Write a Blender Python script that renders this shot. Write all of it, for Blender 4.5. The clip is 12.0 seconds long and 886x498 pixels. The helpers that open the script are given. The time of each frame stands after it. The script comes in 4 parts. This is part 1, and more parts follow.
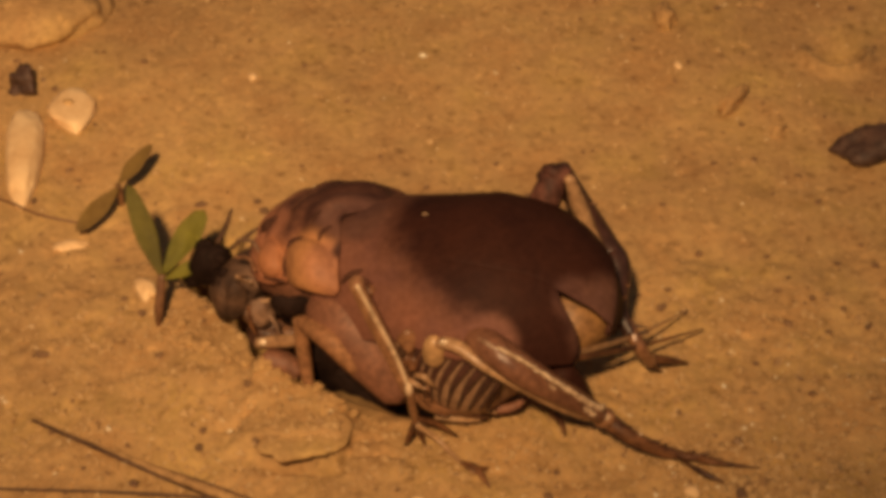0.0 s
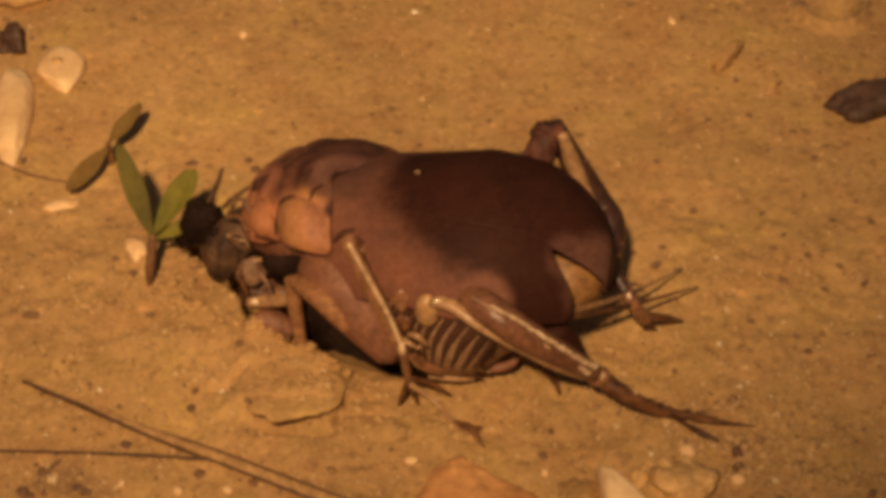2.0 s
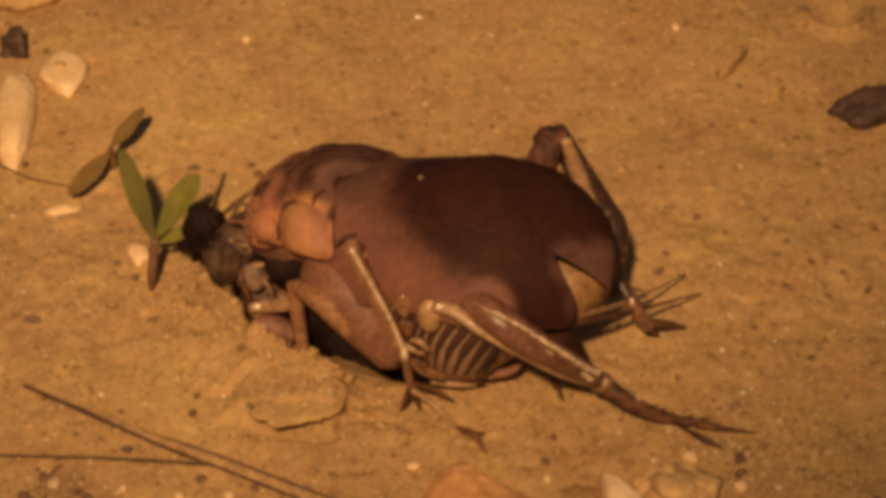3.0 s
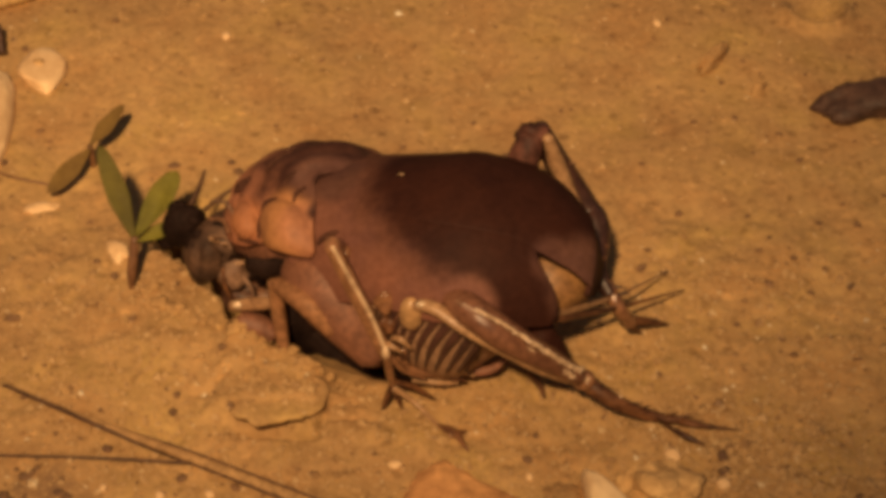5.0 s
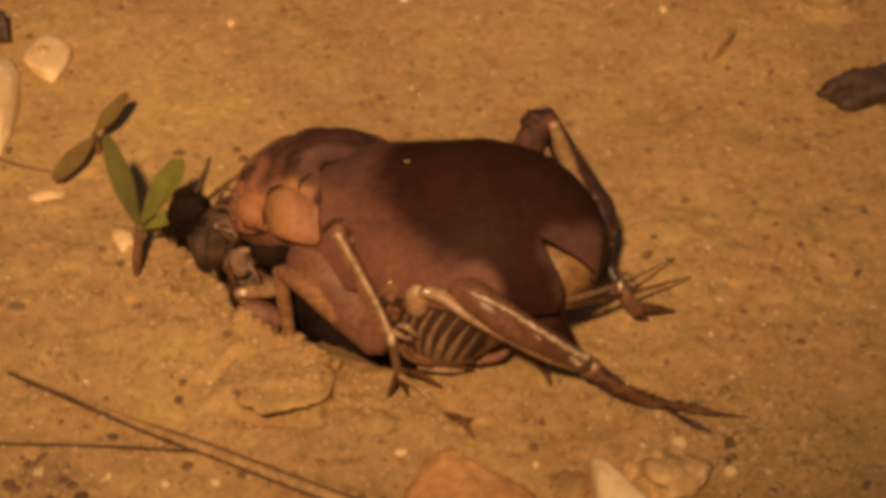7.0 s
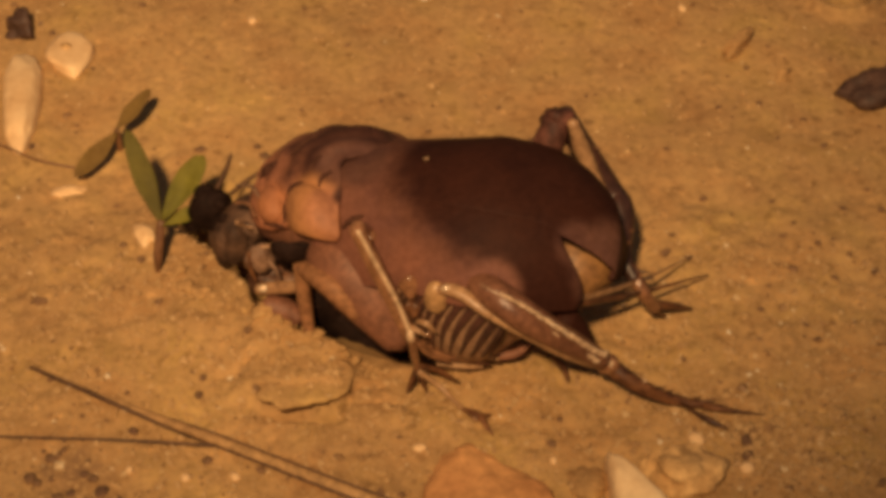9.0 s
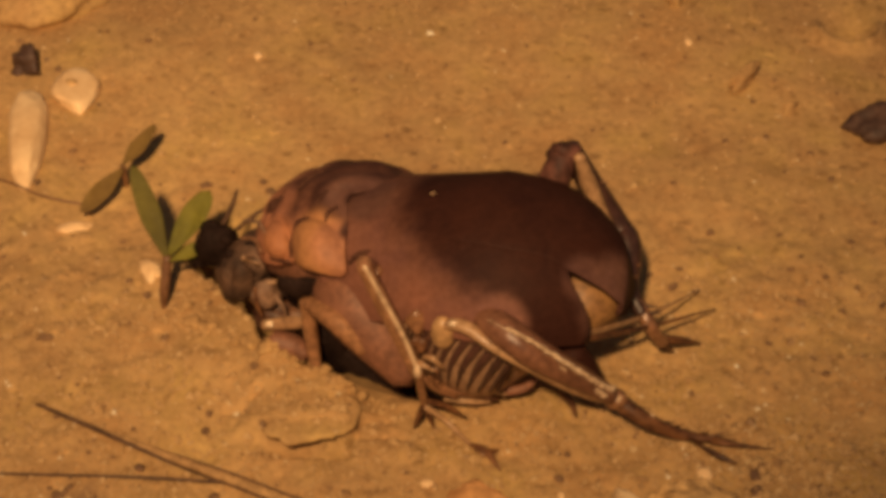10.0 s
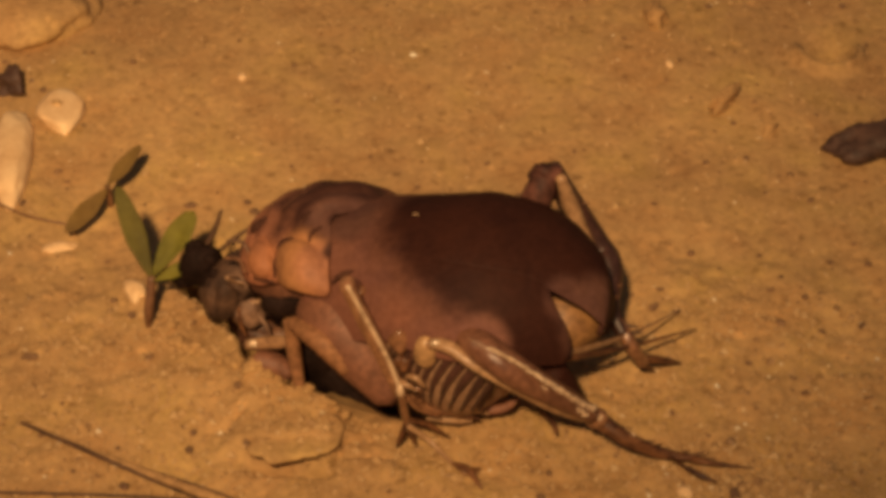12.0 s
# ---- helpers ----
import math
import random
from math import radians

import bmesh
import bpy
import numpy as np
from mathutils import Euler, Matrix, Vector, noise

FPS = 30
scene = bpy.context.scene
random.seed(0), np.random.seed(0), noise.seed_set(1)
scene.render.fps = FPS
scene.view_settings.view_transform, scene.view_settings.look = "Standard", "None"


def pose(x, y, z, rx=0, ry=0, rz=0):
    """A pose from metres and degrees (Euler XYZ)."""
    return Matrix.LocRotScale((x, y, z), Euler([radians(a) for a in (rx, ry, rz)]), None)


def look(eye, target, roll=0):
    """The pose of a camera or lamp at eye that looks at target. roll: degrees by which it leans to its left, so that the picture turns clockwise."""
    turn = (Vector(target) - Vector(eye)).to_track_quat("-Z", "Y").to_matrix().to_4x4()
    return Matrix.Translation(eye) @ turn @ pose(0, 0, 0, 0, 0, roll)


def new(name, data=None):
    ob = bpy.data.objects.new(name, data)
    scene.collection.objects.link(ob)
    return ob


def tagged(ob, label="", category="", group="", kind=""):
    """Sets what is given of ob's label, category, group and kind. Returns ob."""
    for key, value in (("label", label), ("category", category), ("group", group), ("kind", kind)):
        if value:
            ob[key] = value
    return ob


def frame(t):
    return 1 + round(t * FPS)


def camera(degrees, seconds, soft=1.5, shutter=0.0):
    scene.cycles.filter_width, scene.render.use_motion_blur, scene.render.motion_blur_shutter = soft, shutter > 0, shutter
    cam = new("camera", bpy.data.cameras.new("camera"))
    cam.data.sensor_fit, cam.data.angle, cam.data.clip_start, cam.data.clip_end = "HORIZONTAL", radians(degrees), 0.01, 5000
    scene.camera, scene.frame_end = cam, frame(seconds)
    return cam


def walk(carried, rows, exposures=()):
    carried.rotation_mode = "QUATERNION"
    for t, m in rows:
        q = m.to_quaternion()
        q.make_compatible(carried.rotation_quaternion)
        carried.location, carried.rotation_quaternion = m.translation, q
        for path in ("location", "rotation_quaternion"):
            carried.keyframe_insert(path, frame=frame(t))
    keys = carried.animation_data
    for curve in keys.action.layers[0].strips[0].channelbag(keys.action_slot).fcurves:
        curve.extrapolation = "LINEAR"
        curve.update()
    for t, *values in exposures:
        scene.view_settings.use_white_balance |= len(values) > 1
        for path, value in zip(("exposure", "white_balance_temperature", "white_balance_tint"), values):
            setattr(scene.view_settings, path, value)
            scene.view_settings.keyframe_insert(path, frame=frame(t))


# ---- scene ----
# A large brown cricket at the mouth of its burrow on dry sandy soil at night, lit by a warm torch.
# Shapes are written in millimetres and made in metres.

# ---------------- camera ----------------
cam = camera(20.0, 12.0, soft=4.9)
DOWN, REACH = 40.0, 0.284
EYE = Vector((0, -REACH * math.cos(radians(DOWN)), REACH * math.sin(radians(DOWN))))
AHEAD = -EYE.normalized()
# seconds, yaw, pitch, roll, metres moved in towards the animal
ROWS = [
    (0.0, 0.0, -40.0, 0.0, 0.0),
    (0.2, -0.022, -40.091, -0.017, 5e-05),
    (0.5, -0.163, -40.385, 0.17, 0.00013),
    (0.7, -0.417, -40.465, 0.313, 0.00045),
    (1.0, -0.586, -40.689, 0.419, 0.00092),
    (1.3, -0.782, -40.847, 0.525, 0.00141),
    (1.5, -0.536, -40.911, 0.376, 0.00174),
    (1.8, -0.284, -41.038, 0.028, 0.0019),
    (2.0, -0.211, -40.954, -0.099, 0.00201),
    (2.2, -0.265, -40.833, -0.143, 0.00203),
    (2.5, -0.547, -40.568, 0.102, 0.00206),
    (2.8, -0.332, -40.69, 0.028, 0.00234),
    (3.0, -0.131, -40.832, -0.006, 0.00252),
    (3.2, -0.11, -41.0, -0.02, 0.0026),
    (4.8, -0.126, -41.046, -0.129, 0.0036),
    (5.0, -0.697, -40.896, 0.238, 0.00369),
    (5.2, -0.959, -40.788, 0.452, 0.00393),
    (5.5, -0.863, -41.046, 0.421, 0.0043),
    (5.8, -0.513, -41.503, 0.226, 0.00415),
    (6.0, -0.035, -41.763, 0.055, 0.00405),
    (6.3, 0.028, -41.914, -0.025, 0.00385),
    (6.5, 0.199, -41.776, -0.195, 0.00371),
    (6.8, -0.242, -41.402, 0.012, 0.0041),
    (7.0, -0.524, -41.192, 0.019, 0.00436),
    (7.2, -0.391, -40.967, -0.02, 0.00424),
    (8.8, -0.413, -41.132, 0.047, 0.0028),
    (9.0, 0.059, -41.252, -0.121, 0.00274),
    (9.2, 0.222, -41.0, -0.168, 0.00281),
    (9.5, -0.214, -40.635, -0.009, 0.00292),
    (9.8, 0.161, -40.512, -0.273, 0.00315),
    (10.0, 0.255, -40.457, -0.434, 0.00331),
    (10.2, 0.591, -40.423, -0.726, 0.00302),
    (10.5, 0.476, -40.122, -0.705, 0.00258),
    (10.8, 0.242, -39.835, -0.602, 0.00209),
    (11.0, 0.249, -39.78, -0.565, 0.00177),
    (11.3, 0.1, -39.832, -0.391, 0.00167),
    (11.5, 0.284, -40.128, -0.651, 0.0016),
    (11.7, 0.204, -40.069, -0.49, 0.0015),
    (12.0, -0.267, -39.995, -0.04, 0.00134),
]
walk(cam, [(t, pose(*(EYE + AHEAD * near), 90 + pitch, 0, yaw) @ pose(0, 0, 0, 0, 0, roll)) for t, yaw, pitch, roll, near in ROWS],
     [(0.0, -0.01), (3.2, 0.0), (4.8, 0.02), (6.2, 0.03), (7.2, 0.0), (10.0, 0.0), (11.0, -0.04), (12.0, -0.05)])

# ---------------- light ----------------
night = bpy.data.worlds.new("night")
scene.world = night
night.use_nodes = True
night.node_tree.nodes["Background"].inputs["Color"].default_value = (0.66, 0.58, 0.60, 1)
night.node_tree.nodes["Background"].inputs["Strength"].default_value = 0.10

torch_data = bpy.data.lights.new("torch", "SPOT")
torch_data.energy, torch_data.color = 13.4, (1.0, 0.632, 0.310)
torch_data.shadow_soft_size, torch_data.spot_size, torch_data.spot_blend = 0.012, radians(31), 1.0
torch = new("torch", torch_data)
torch.matrix_world = look((-0.042, -0.335, 0.365), (-0.019, 0.071, 0.0))


# ---------------- materials ----------------
def material(name, rough=0.6, metal=0.0, gloss=0.5):
    m = bpy.data.materials.new(name)
    m.use_nodes = True
    tree = m.node_tree
    s = tree.nodes["Principled BSDF"]
    s.inputs["Roughness"].default_value, s.inputs["Metallic"].default_value = rough, metal
    s.inputs["Specular IOR Level"].default_value = gloss
    return m, tree, s


def noise_node(tree, scale, detail=4.0, rough=0.6, stretch=None):
    n = tree.nodes.new("ShaderNodeTexNoise")
    n.inputs["Scale"].default_value, n.inputs["Detail"].default_value, n.inputs["Roughness"].default_value = scale, detail, rough
    tc = tree.nodes.new("ShaderNodeTexCoord")
    if stretch:
        mp = tree.nodes.new("ShaderNodeMapping")
        mp.inputs["Scale"].default_value = stretch
        tree.links.new(tc.outputs["Object"], mp.inputs["Vector"])
        tree.links.new(mp.outputs["Vector"], n.inputs["Vector"])
    else:
        tree.links.new(tc.outputs["Object"], n.inputs["Vector"])
    return n


def ramp_node(tree, source, stops):
    r = tree.nodes.new("ShaderNodeValToRGB")
    tree.links.new(source, r.inputs["Fac"])
    e = r.color_ramp.elements
    while len(e) < len(stops):
        e.new(0.5)
    for k, (place, colour) in enumerate(stops):
        e[k].position, e[k].color = place, (*colour, 1)
    return r


def mix_node(tree, fac, a, b, blend="MIX"):
    n = tree.nodes.new("ShaderNodeMix")
    n.data_type, n.blend_type = "RGBA", blend
    for value, socket in ((fac, n.inputs[0]), (a, n.inputs[6]), (b, n.inputs[7])):
        if isinstance(value, (int, float)):
            socket.default_value = value
        elif isinstance(value, tuple):
            socket.default_value = (*value, 1)
        else:
            tree.links.new(value, socket)
    return n.outputs[2]


def bump_node(tree, shader, height, distance, strength=1.0):
    b = tree.nodes.new("ShaderNodeBump")
    b.inputs["Distance"].default_value, b.inputs["Strength"].default_value = distance, strength
    tree.links.new(height, b.inputs["Height"])
    tree.links.new(b.outputs["Normal"], shader.inputs["Normal"])
    return b


def mottled(name, light, dark, rough=0.6, big=150, fine=1500, relief=0.00015, gloss=0.5, stretch=None, low=0.35, high=0.68, speck=0.55):
    m, tree, s = material(name, rough, 0.0, gloss)
    a = noise_node(tree, big, 5, 0.6, stretch)
    b = noise_node(tree, fine, 4, 0.65, stretch)
    base = ramp_node(tree, a.outputs["Fac"], [(low, dark), (high, light)])
    grain = ramp_node(tree, b.outputs["Fac"], [(0.3, (speck, speck * 0.96, speck * 0.93)), (0.7, (1.7 - speck * 0.8,) * 3)])
    tree.links.new(mix_node(tree, 1.0, base.outputs["Color"], grain.outputs["Color"], "MULTIPLY"), s.inputs["Base Color"])
    bump_node(tree, s, b.outputs["Fac"], relief)
    return m


def sand():
    m, tree, s = material("dry_sandy_soil", 0.85, 0.0, 0.3)
    wide = noise_node(tree, 28, 4, 0.6)
    mid = noise_node(tree, 260, 5, 0.65)
    fine = noise_node(tree, 1150, 3, 0.7)
    tc = tree.nodes.new("ShaderNodeTexCoord")
    cell = tree.nodes.new("ShaderNodeTexVoronoi")
    cell.inputs["Scale"].default_value = 1150
    tree.links.new(tc.outputs["Object"], cell.inputs["Vector"])
    base = ramp_node(tree, wide.outputs["Fac"], [(0.35, (0.37, 0.225, 0.10)), (0.65, (0.50, 0.315, 0.135))])
    clods = ramp_node(tree, mid.outputs["Fac"], [(0.30, (0.86, 0.83, 0.79)), (0.5, (1.0, 0.99, 0.98)), (0.7, (1.08, 1.08, 1.06))])
    grains = ramp_node(tree, fine.outputs["Fac"], [(0.28, (0.74, 0.70, 0.66)), (0.47, (1, 1, 1)), (0.74, (1.22, 1.2, 1.14))])
    sep = tree.nodes.new("ShaderNodeSeparateColor")
    tree.links.new(cell.outputs["Color"], sep.inputs["Color"])
    specks = ramp_node(tree, sep.outputs["Red"], [(0.0, (0.62, 0.58, 0.54)), (0.05, (0.86, 0.84, 0.81)), (0.1, (1, 1, 1)), (0.97, (1, 1, 1)), (0.995, (1.35, 1.35, 1.35))])
    c = mix_node(tree, 1.0, base.outputs["Color"], clods.outputs["Color"], "MULTIPLY")
    smudge = noise_node(tree, 95, 3, 0.55)
    smudges = ramp_node(tree, smudge.outputs["Fac"], [(0.30, (0.98, 0.90, 0.86)), (0.5, (1, 1, 1)), (0.70, (1.02, 1.06, 0.92))])
    c = mix_node(tree, 1.0, c, smudges.outputs["Color"], "MULTIPLY")
    c = mix_node(tree, 1.0, c, grains.outputs["Color"], "MULTIPLY")
    c = mix_node(tree, 0.8, c, specks.outputs["Color"], "MULTIPLY")
    # a patch of dark humus
    away = tree.nodes.new("ShaderNodeVectorMath")
    away.operation, away.inputs[1].default_value = "DISTANCE", (-0.0365, -0.0440, 0.0)
    tree.links.new(tc.outputs["Object"], away.inputs[0])
    ragged = tree.nodes.new("ShaderNodeMath")
    ragged.operation, ragged.inputs[1].default_value = "MULTIPLY_ADD", 0.018
    tree.links.new(noise_node(tree, 420, 4, 0.65).outputs["Fac"], ragged.inputs[0])
    tree.links.new(away.outputs["Value"], ragged.inputs[2])
    stain = ramp_node(tree, ragged.outputs[0], [(0.0098, (1, 1, 1)), (0.0140, (0, 0, 0))])
    c = mix_node(tree, stain.outputs["Color"], c, (0.20, 0.115, 0.06))
    tree.links.new(c, s.inputs["Base Color"])
    height = tree.nodes.new("ShaderNodeMath")
    height.operation = "ADD"
    tree.links.new(fine.outputs["Fac"], height.inputs[0])
    tree.links.new(mid.outputs["Fac"], height.inputs[1])
    bump_node(tree, s, height.outputs[0], 0.0003, 0.45)
    return m


def grain_stuff():
    m, tree, s = material("loose_quartz_and_soil_grains", 0.6, 0.0, 0.35)
    geo = tree.nodes.new("ShaderNodeNewGeometry")
    r = ramp_node(tree, geo.outputs["Random Per Island"], [(0.0, (0.18, 0.10, 0.05)), (0.05, (0.34, 0.20, 0.09)), (0.2, (0.43, 0.27, 0.12)), (0.95, (0.49, 0.315, 0.145)), (0.99, (0.58, 0.42, 0.23)), (1.0, (0.78, 0.68, 0.5))])
    tree.links.new(r.outputs["Color"], s.inputs["Base Color"])
    return m


def graded_shell(name, top, flank, z_low, z_high, rough=0.35, gloss=0.5, slant=0.0, blotch=0.009, scale=130, tail=None, spots=()):
    """A hard wing or shield whose pigment passes from flank to back, by height over the ground in metres."""
    m, tree, s = material(name, rough, 0.0, gloss)
    tc = tree.nodes.new("ShaderNodeTexCoord")
    sep = tree.nodes.new("ShaderNodeSeparateXYZ")
    tree.links.new(tc.outputs["Object"], sep.inputs[0])
    n = noise_node(tree, scale, 4, 0.6)
    fine = noise_node(tree, 1400, 4, 0.6)
    shift = tree.nodes.new("ShaderNodeMath")
    shift.operation, shift.inputs[1].default_value = "MULTIPLY_ADD", blotch
    tree.links.new(n.outputs["Fac"], shift.inputs[0])
    tilt = tree.nodes.new("ShaderNodeMath")
    tilt.operation, tilt.inputs[1].default_value = "MULTIPLY_ADD", slant
    tree.links.new(sep.outputs["X"], tilt.inputs[0])
    tree.links.new(sep.outputs["Z"], tilt.inputs[2])
    tree.links.new(tilt.outputs[0], shift.inputs[2])
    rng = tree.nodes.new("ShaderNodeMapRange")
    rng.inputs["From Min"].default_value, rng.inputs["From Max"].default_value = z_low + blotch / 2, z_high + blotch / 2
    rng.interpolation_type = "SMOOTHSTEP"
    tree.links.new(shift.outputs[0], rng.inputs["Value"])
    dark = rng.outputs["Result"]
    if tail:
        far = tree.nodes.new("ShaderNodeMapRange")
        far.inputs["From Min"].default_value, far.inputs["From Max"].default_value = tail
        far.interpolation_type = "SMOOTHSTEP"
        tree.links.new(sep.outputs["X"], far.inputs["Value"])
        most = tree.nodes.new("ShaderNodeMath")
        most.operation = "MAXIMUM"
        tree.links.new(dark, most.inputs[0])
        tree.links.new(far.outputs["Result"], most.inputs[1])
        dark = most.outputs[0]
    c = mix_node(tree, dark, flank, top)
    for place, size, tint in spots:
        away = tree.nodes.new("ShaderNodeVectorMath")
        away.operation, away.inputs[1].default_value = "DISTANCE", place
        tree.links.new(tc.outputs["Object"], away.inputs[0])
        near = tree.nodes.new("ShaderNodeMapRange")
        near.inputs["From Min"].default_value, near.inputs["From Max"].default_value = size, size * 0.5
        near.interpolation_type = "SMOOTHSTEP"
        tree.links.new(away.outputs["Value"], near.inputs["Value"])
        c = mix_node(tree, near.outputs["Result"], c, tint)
    grain = ramp_node(tree, fine.outputs["Fac"], [(0.3, (0.8, 0.78, 0.76)), (0.7, (1.12, 1.12, 1.12))])
    cloud = noise_node(tree, 240, 4, 0.6)
    clouds = ramp_node(tree, cloud.outputs["Fac"], [(0.32, (0.80, 0.80, 0.90)), (0.5, (1, 1, 1)), (0.7, (1.16, 1.12, 1.06))])
    c = mix_node(tree, 1.0, c, clouds.outputs["Color"], "MULTIPLY")
    tree.links.new(mix_node(tree, 1.0, c, grain.outputs["Color"], "MULTIPLY"), s.inputs["Base Color"])
    both = tree.nodes.new("ShaderNodeMath")
    both.operation = "MULTIPLY_ADD"
    both.inputs[1].default_value = 3.0
    tree.links.new(cloud.outputs["Fac"], both.inputs[0])
    tree.links.new(fine.outputs["Fac"], both.inputs[2])
    bump_node(tree, s, both.outputs[0], 0.00008, 0.6)
    return m


SAND = sand()
GRAINS = grain_stuff()
# Paler spots paint sheen on the near corner and the far wing's tip.
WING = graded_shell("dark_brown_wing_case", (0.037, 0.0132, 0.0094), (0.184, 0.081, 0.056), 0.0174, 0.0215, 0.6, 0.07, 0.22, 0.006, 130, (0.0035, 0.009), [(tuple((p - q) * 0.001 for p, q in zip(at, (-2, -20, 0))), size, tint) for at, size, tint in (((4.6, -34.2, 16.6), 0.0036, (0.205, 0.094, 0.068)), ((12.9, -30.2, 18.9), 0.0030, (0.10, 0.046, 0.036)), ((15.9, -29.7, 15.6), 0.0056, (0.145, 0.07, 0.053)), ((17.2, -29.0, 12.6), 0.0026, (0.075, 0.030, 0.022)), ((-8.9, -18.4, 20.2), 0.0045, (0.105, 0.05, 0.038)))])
SHIELD = graded_shell("pinkish_tan_shield", (0.055, 0.023, 0.017), (0.335, 0.142, 0.08), 0.0146, 0.0198, 0.6, 0.2, 0.0, 0.0062, 330, None, [(tuple((p - q) * 0.001 for p, q in zip(at, (-2, -20, 0))), size, tint) for at, size, tint in (((-13.6, -22.9, 17.2), 0.0048, (0.40, 0.188, 0.078)), ((-14.0, -23.7, 15.5), 0.0032, (0.39, 0.185, 0.078)), ((-17.9, -19.4, 15.2), 0.0030, (0.385, 0.162, 0.074)), ((-11.4, -23.7, 17.7), 0.0036, (0.365, 0.165, 0.088)), ((-9.6, -18.6, 20.2), 0.0042, (0.125, 0.058, 0.042)), ((-9.8, -19.2, 20.5), 0.0015, (0.055, 0.024, 0.018)), ((-10.2, -22.4, 19.0), 0.0016, (0.06, 0.025, 0.018)))])
SHIELD_DARK = mottled("dark_shield_marking", (0.10, 0.045, 0.03), (0.045, 0.02, 0.016), 0.85, 200, 1500, 0.00005, 0.1)
THORAX = mottled("red_brown_thorax", (0.24, 0.104, 0.058), (0.178, 0.075, 0.045), 0.62, 140, 1300, 0.00006)
MEMBRANE = mottled("pale_belly_membrane", (0.44, 0.27, 0.16), (0.30, 0.17, 0.10), 0.5, 220, 1500, 0.00008)
BAND = mottled("dark_belly_band", (0.085, 0.036, 0.026), (0.035, 0.017, 0.014), 0.4, 260, 1500, 0.00006)
TAIL = mottled("orange_tan_tail_plate", (0.36, 0.19, 0.066), (0.25, 0.125, 0.05), 0.5, 170, 1400, 0.00006)
HEADSKIN = mottled("grey_brown_head", (0.15, 0.082, 0.05), (0.03, 0.017, 0.013), 0.65, 330, 1600, 0.0001, 0.25)
PALP_GREY = mottled("greyish_tan_palp", (0.36, 0.22, 0.14), (0.14, 0.08, 0.055), 0.6, 420, 1600, 0.0001, 0.25)
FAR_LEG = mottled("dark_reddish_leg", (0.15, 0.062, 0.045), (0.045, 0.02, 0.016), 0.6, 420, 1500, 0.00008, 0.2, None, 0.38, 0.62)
# Cuticle black, also used to paint shade in the burrow and hollows.
BLACK = mottled("black_cuticle_and_shade", (0.03, 0.017, 0.014), (0.012, 0.007, 0.006), 0.7, 300, 1500, 0.00005, 0.05)
LEG = mottled("amber_brown_leg", (0.33, 0.165, 0.078), (0.185, 0.083, 0.044), 0.22, 330, 1300, 0.00006, 0.8, None, 0.2, 0.75)
SHIN = mottled("glossy_amber_shin", (0.33, 0.162, 0.08), (0.21, 0.098, 0.048), 0.2, 330, 1300, 0.00005, 0.8, None, 0.25, 0.7)
# Pale horn, brightened so that ridges and small lumps paint glints.
RIDGE_GLINT = mottled("pale_ridge_and_glint", (0.76, 0.57, 0.37), (0.56, 0.39, 0.24), 0.18, 330, 1300, 0.00004, 1.0)
LEG_DARK = mottled("dark_brown_shin", (0.20, 0.088, 0.038), (0.06, 0.026, 0.016), 0.42, 330, 1300, 0.00008, 0.3, None, 0.4, 0.62)
HIP = mottled("pale_yellow_hip", (0.52, 0.32, 0.15), (0.42, 0.245, 0.11), 0.4, 260, 1300, 0.00006)
FORE = mottled("amber_brown_fore_leg", (0.36, 0.18, 0.085), (0.22, 0.10, 0.05), 0.6, 330, 1300, 0.00006, 0.2, None, 0.2, 0.75)
THIGH = mottled("amber_brown_thigh", (0.25, 0.115, 0.064), (0.14, 0.062, 0.038), 0.34, 330, 1300, 0.00006, 0.35, None, 0.2, 0.75)
LEG_PALE = mottled("pale_leg", (0.46, 0.28, 0.145), (0.31, 0.17, 0.085), 0.36, 260, 1300, 0.00006)
LEAF = mottled("fresh_green_leaf", (0.20, 0.180, 0.024), (0.115, 0.108, 0.02), 0.7, 200, 1500, 0.00004, 0.2, None, 0.35, 0.68, 0.82)
LEAF_DARK = mottled("olive_green_leaf", (0.138, 0.118, 0.024), (0.09, 0.078, 0.02), 0.7, 200, 1500, 0.00004, 0.2, None, 0.35, 0.68, 0.82)
LEAF_OLD = mottled("dull_olive_leaf", (0.255, 0.163, 0.046), (0.165, 0.102, 0.033), 0.7, 200, 1500, 0.00005, 0.2, None, 0.35, 0.68, 0.82)
STALK = mottled("reddish_stalk", (0.24, 0.12, 0.055), (0.15, 0.07, 0.035), 0.5, 300, 1500, 0.00005)
STRAW = mottled("dry_straw", (0.47, 0.285, 0.12), (0.36, 0.205, 0.085), 0.55, 90, 1200, 0.00008, 0.4)
TWIG = mottled("dark_twig", (0.13, 0.065, 0.035), (0.07, 0.035, 0.02), 0.6, 200, 1200, 0.0001)
WHITE_STONE = mottled("cream_stone", (1.0, 0.77, 0.46), (0.95, 0.68, 0.38), 0.6, 180, 900, 0.0001, 0.4, None, 0.35, 0.65, 0.85)
CREAM_STONE = mottled("orange_cream_stone", (0.92, 0.67, 0.38), (0.74, 0.48, 0.24), 0.6, 180, 900, 0.0001, 0.4, None, 0.35, 0.65, 0.85)
TAN_STONE = mottled("tan_pebble", (0.88, 0.58, 0.26), (0.56, 0.33, 0.13), 0.75, 480, 900, 0.0008, 0.4, None, 0.35, 0.65, 0.8)
RED_STONE = mottled("orange_red_stone", (0.76, 0.40, 0.16), (0.58, 0.28, 0.11), 0.75, 130, 700, 0.0003, 0.4, None, 0.35, 0.65, 0.7)
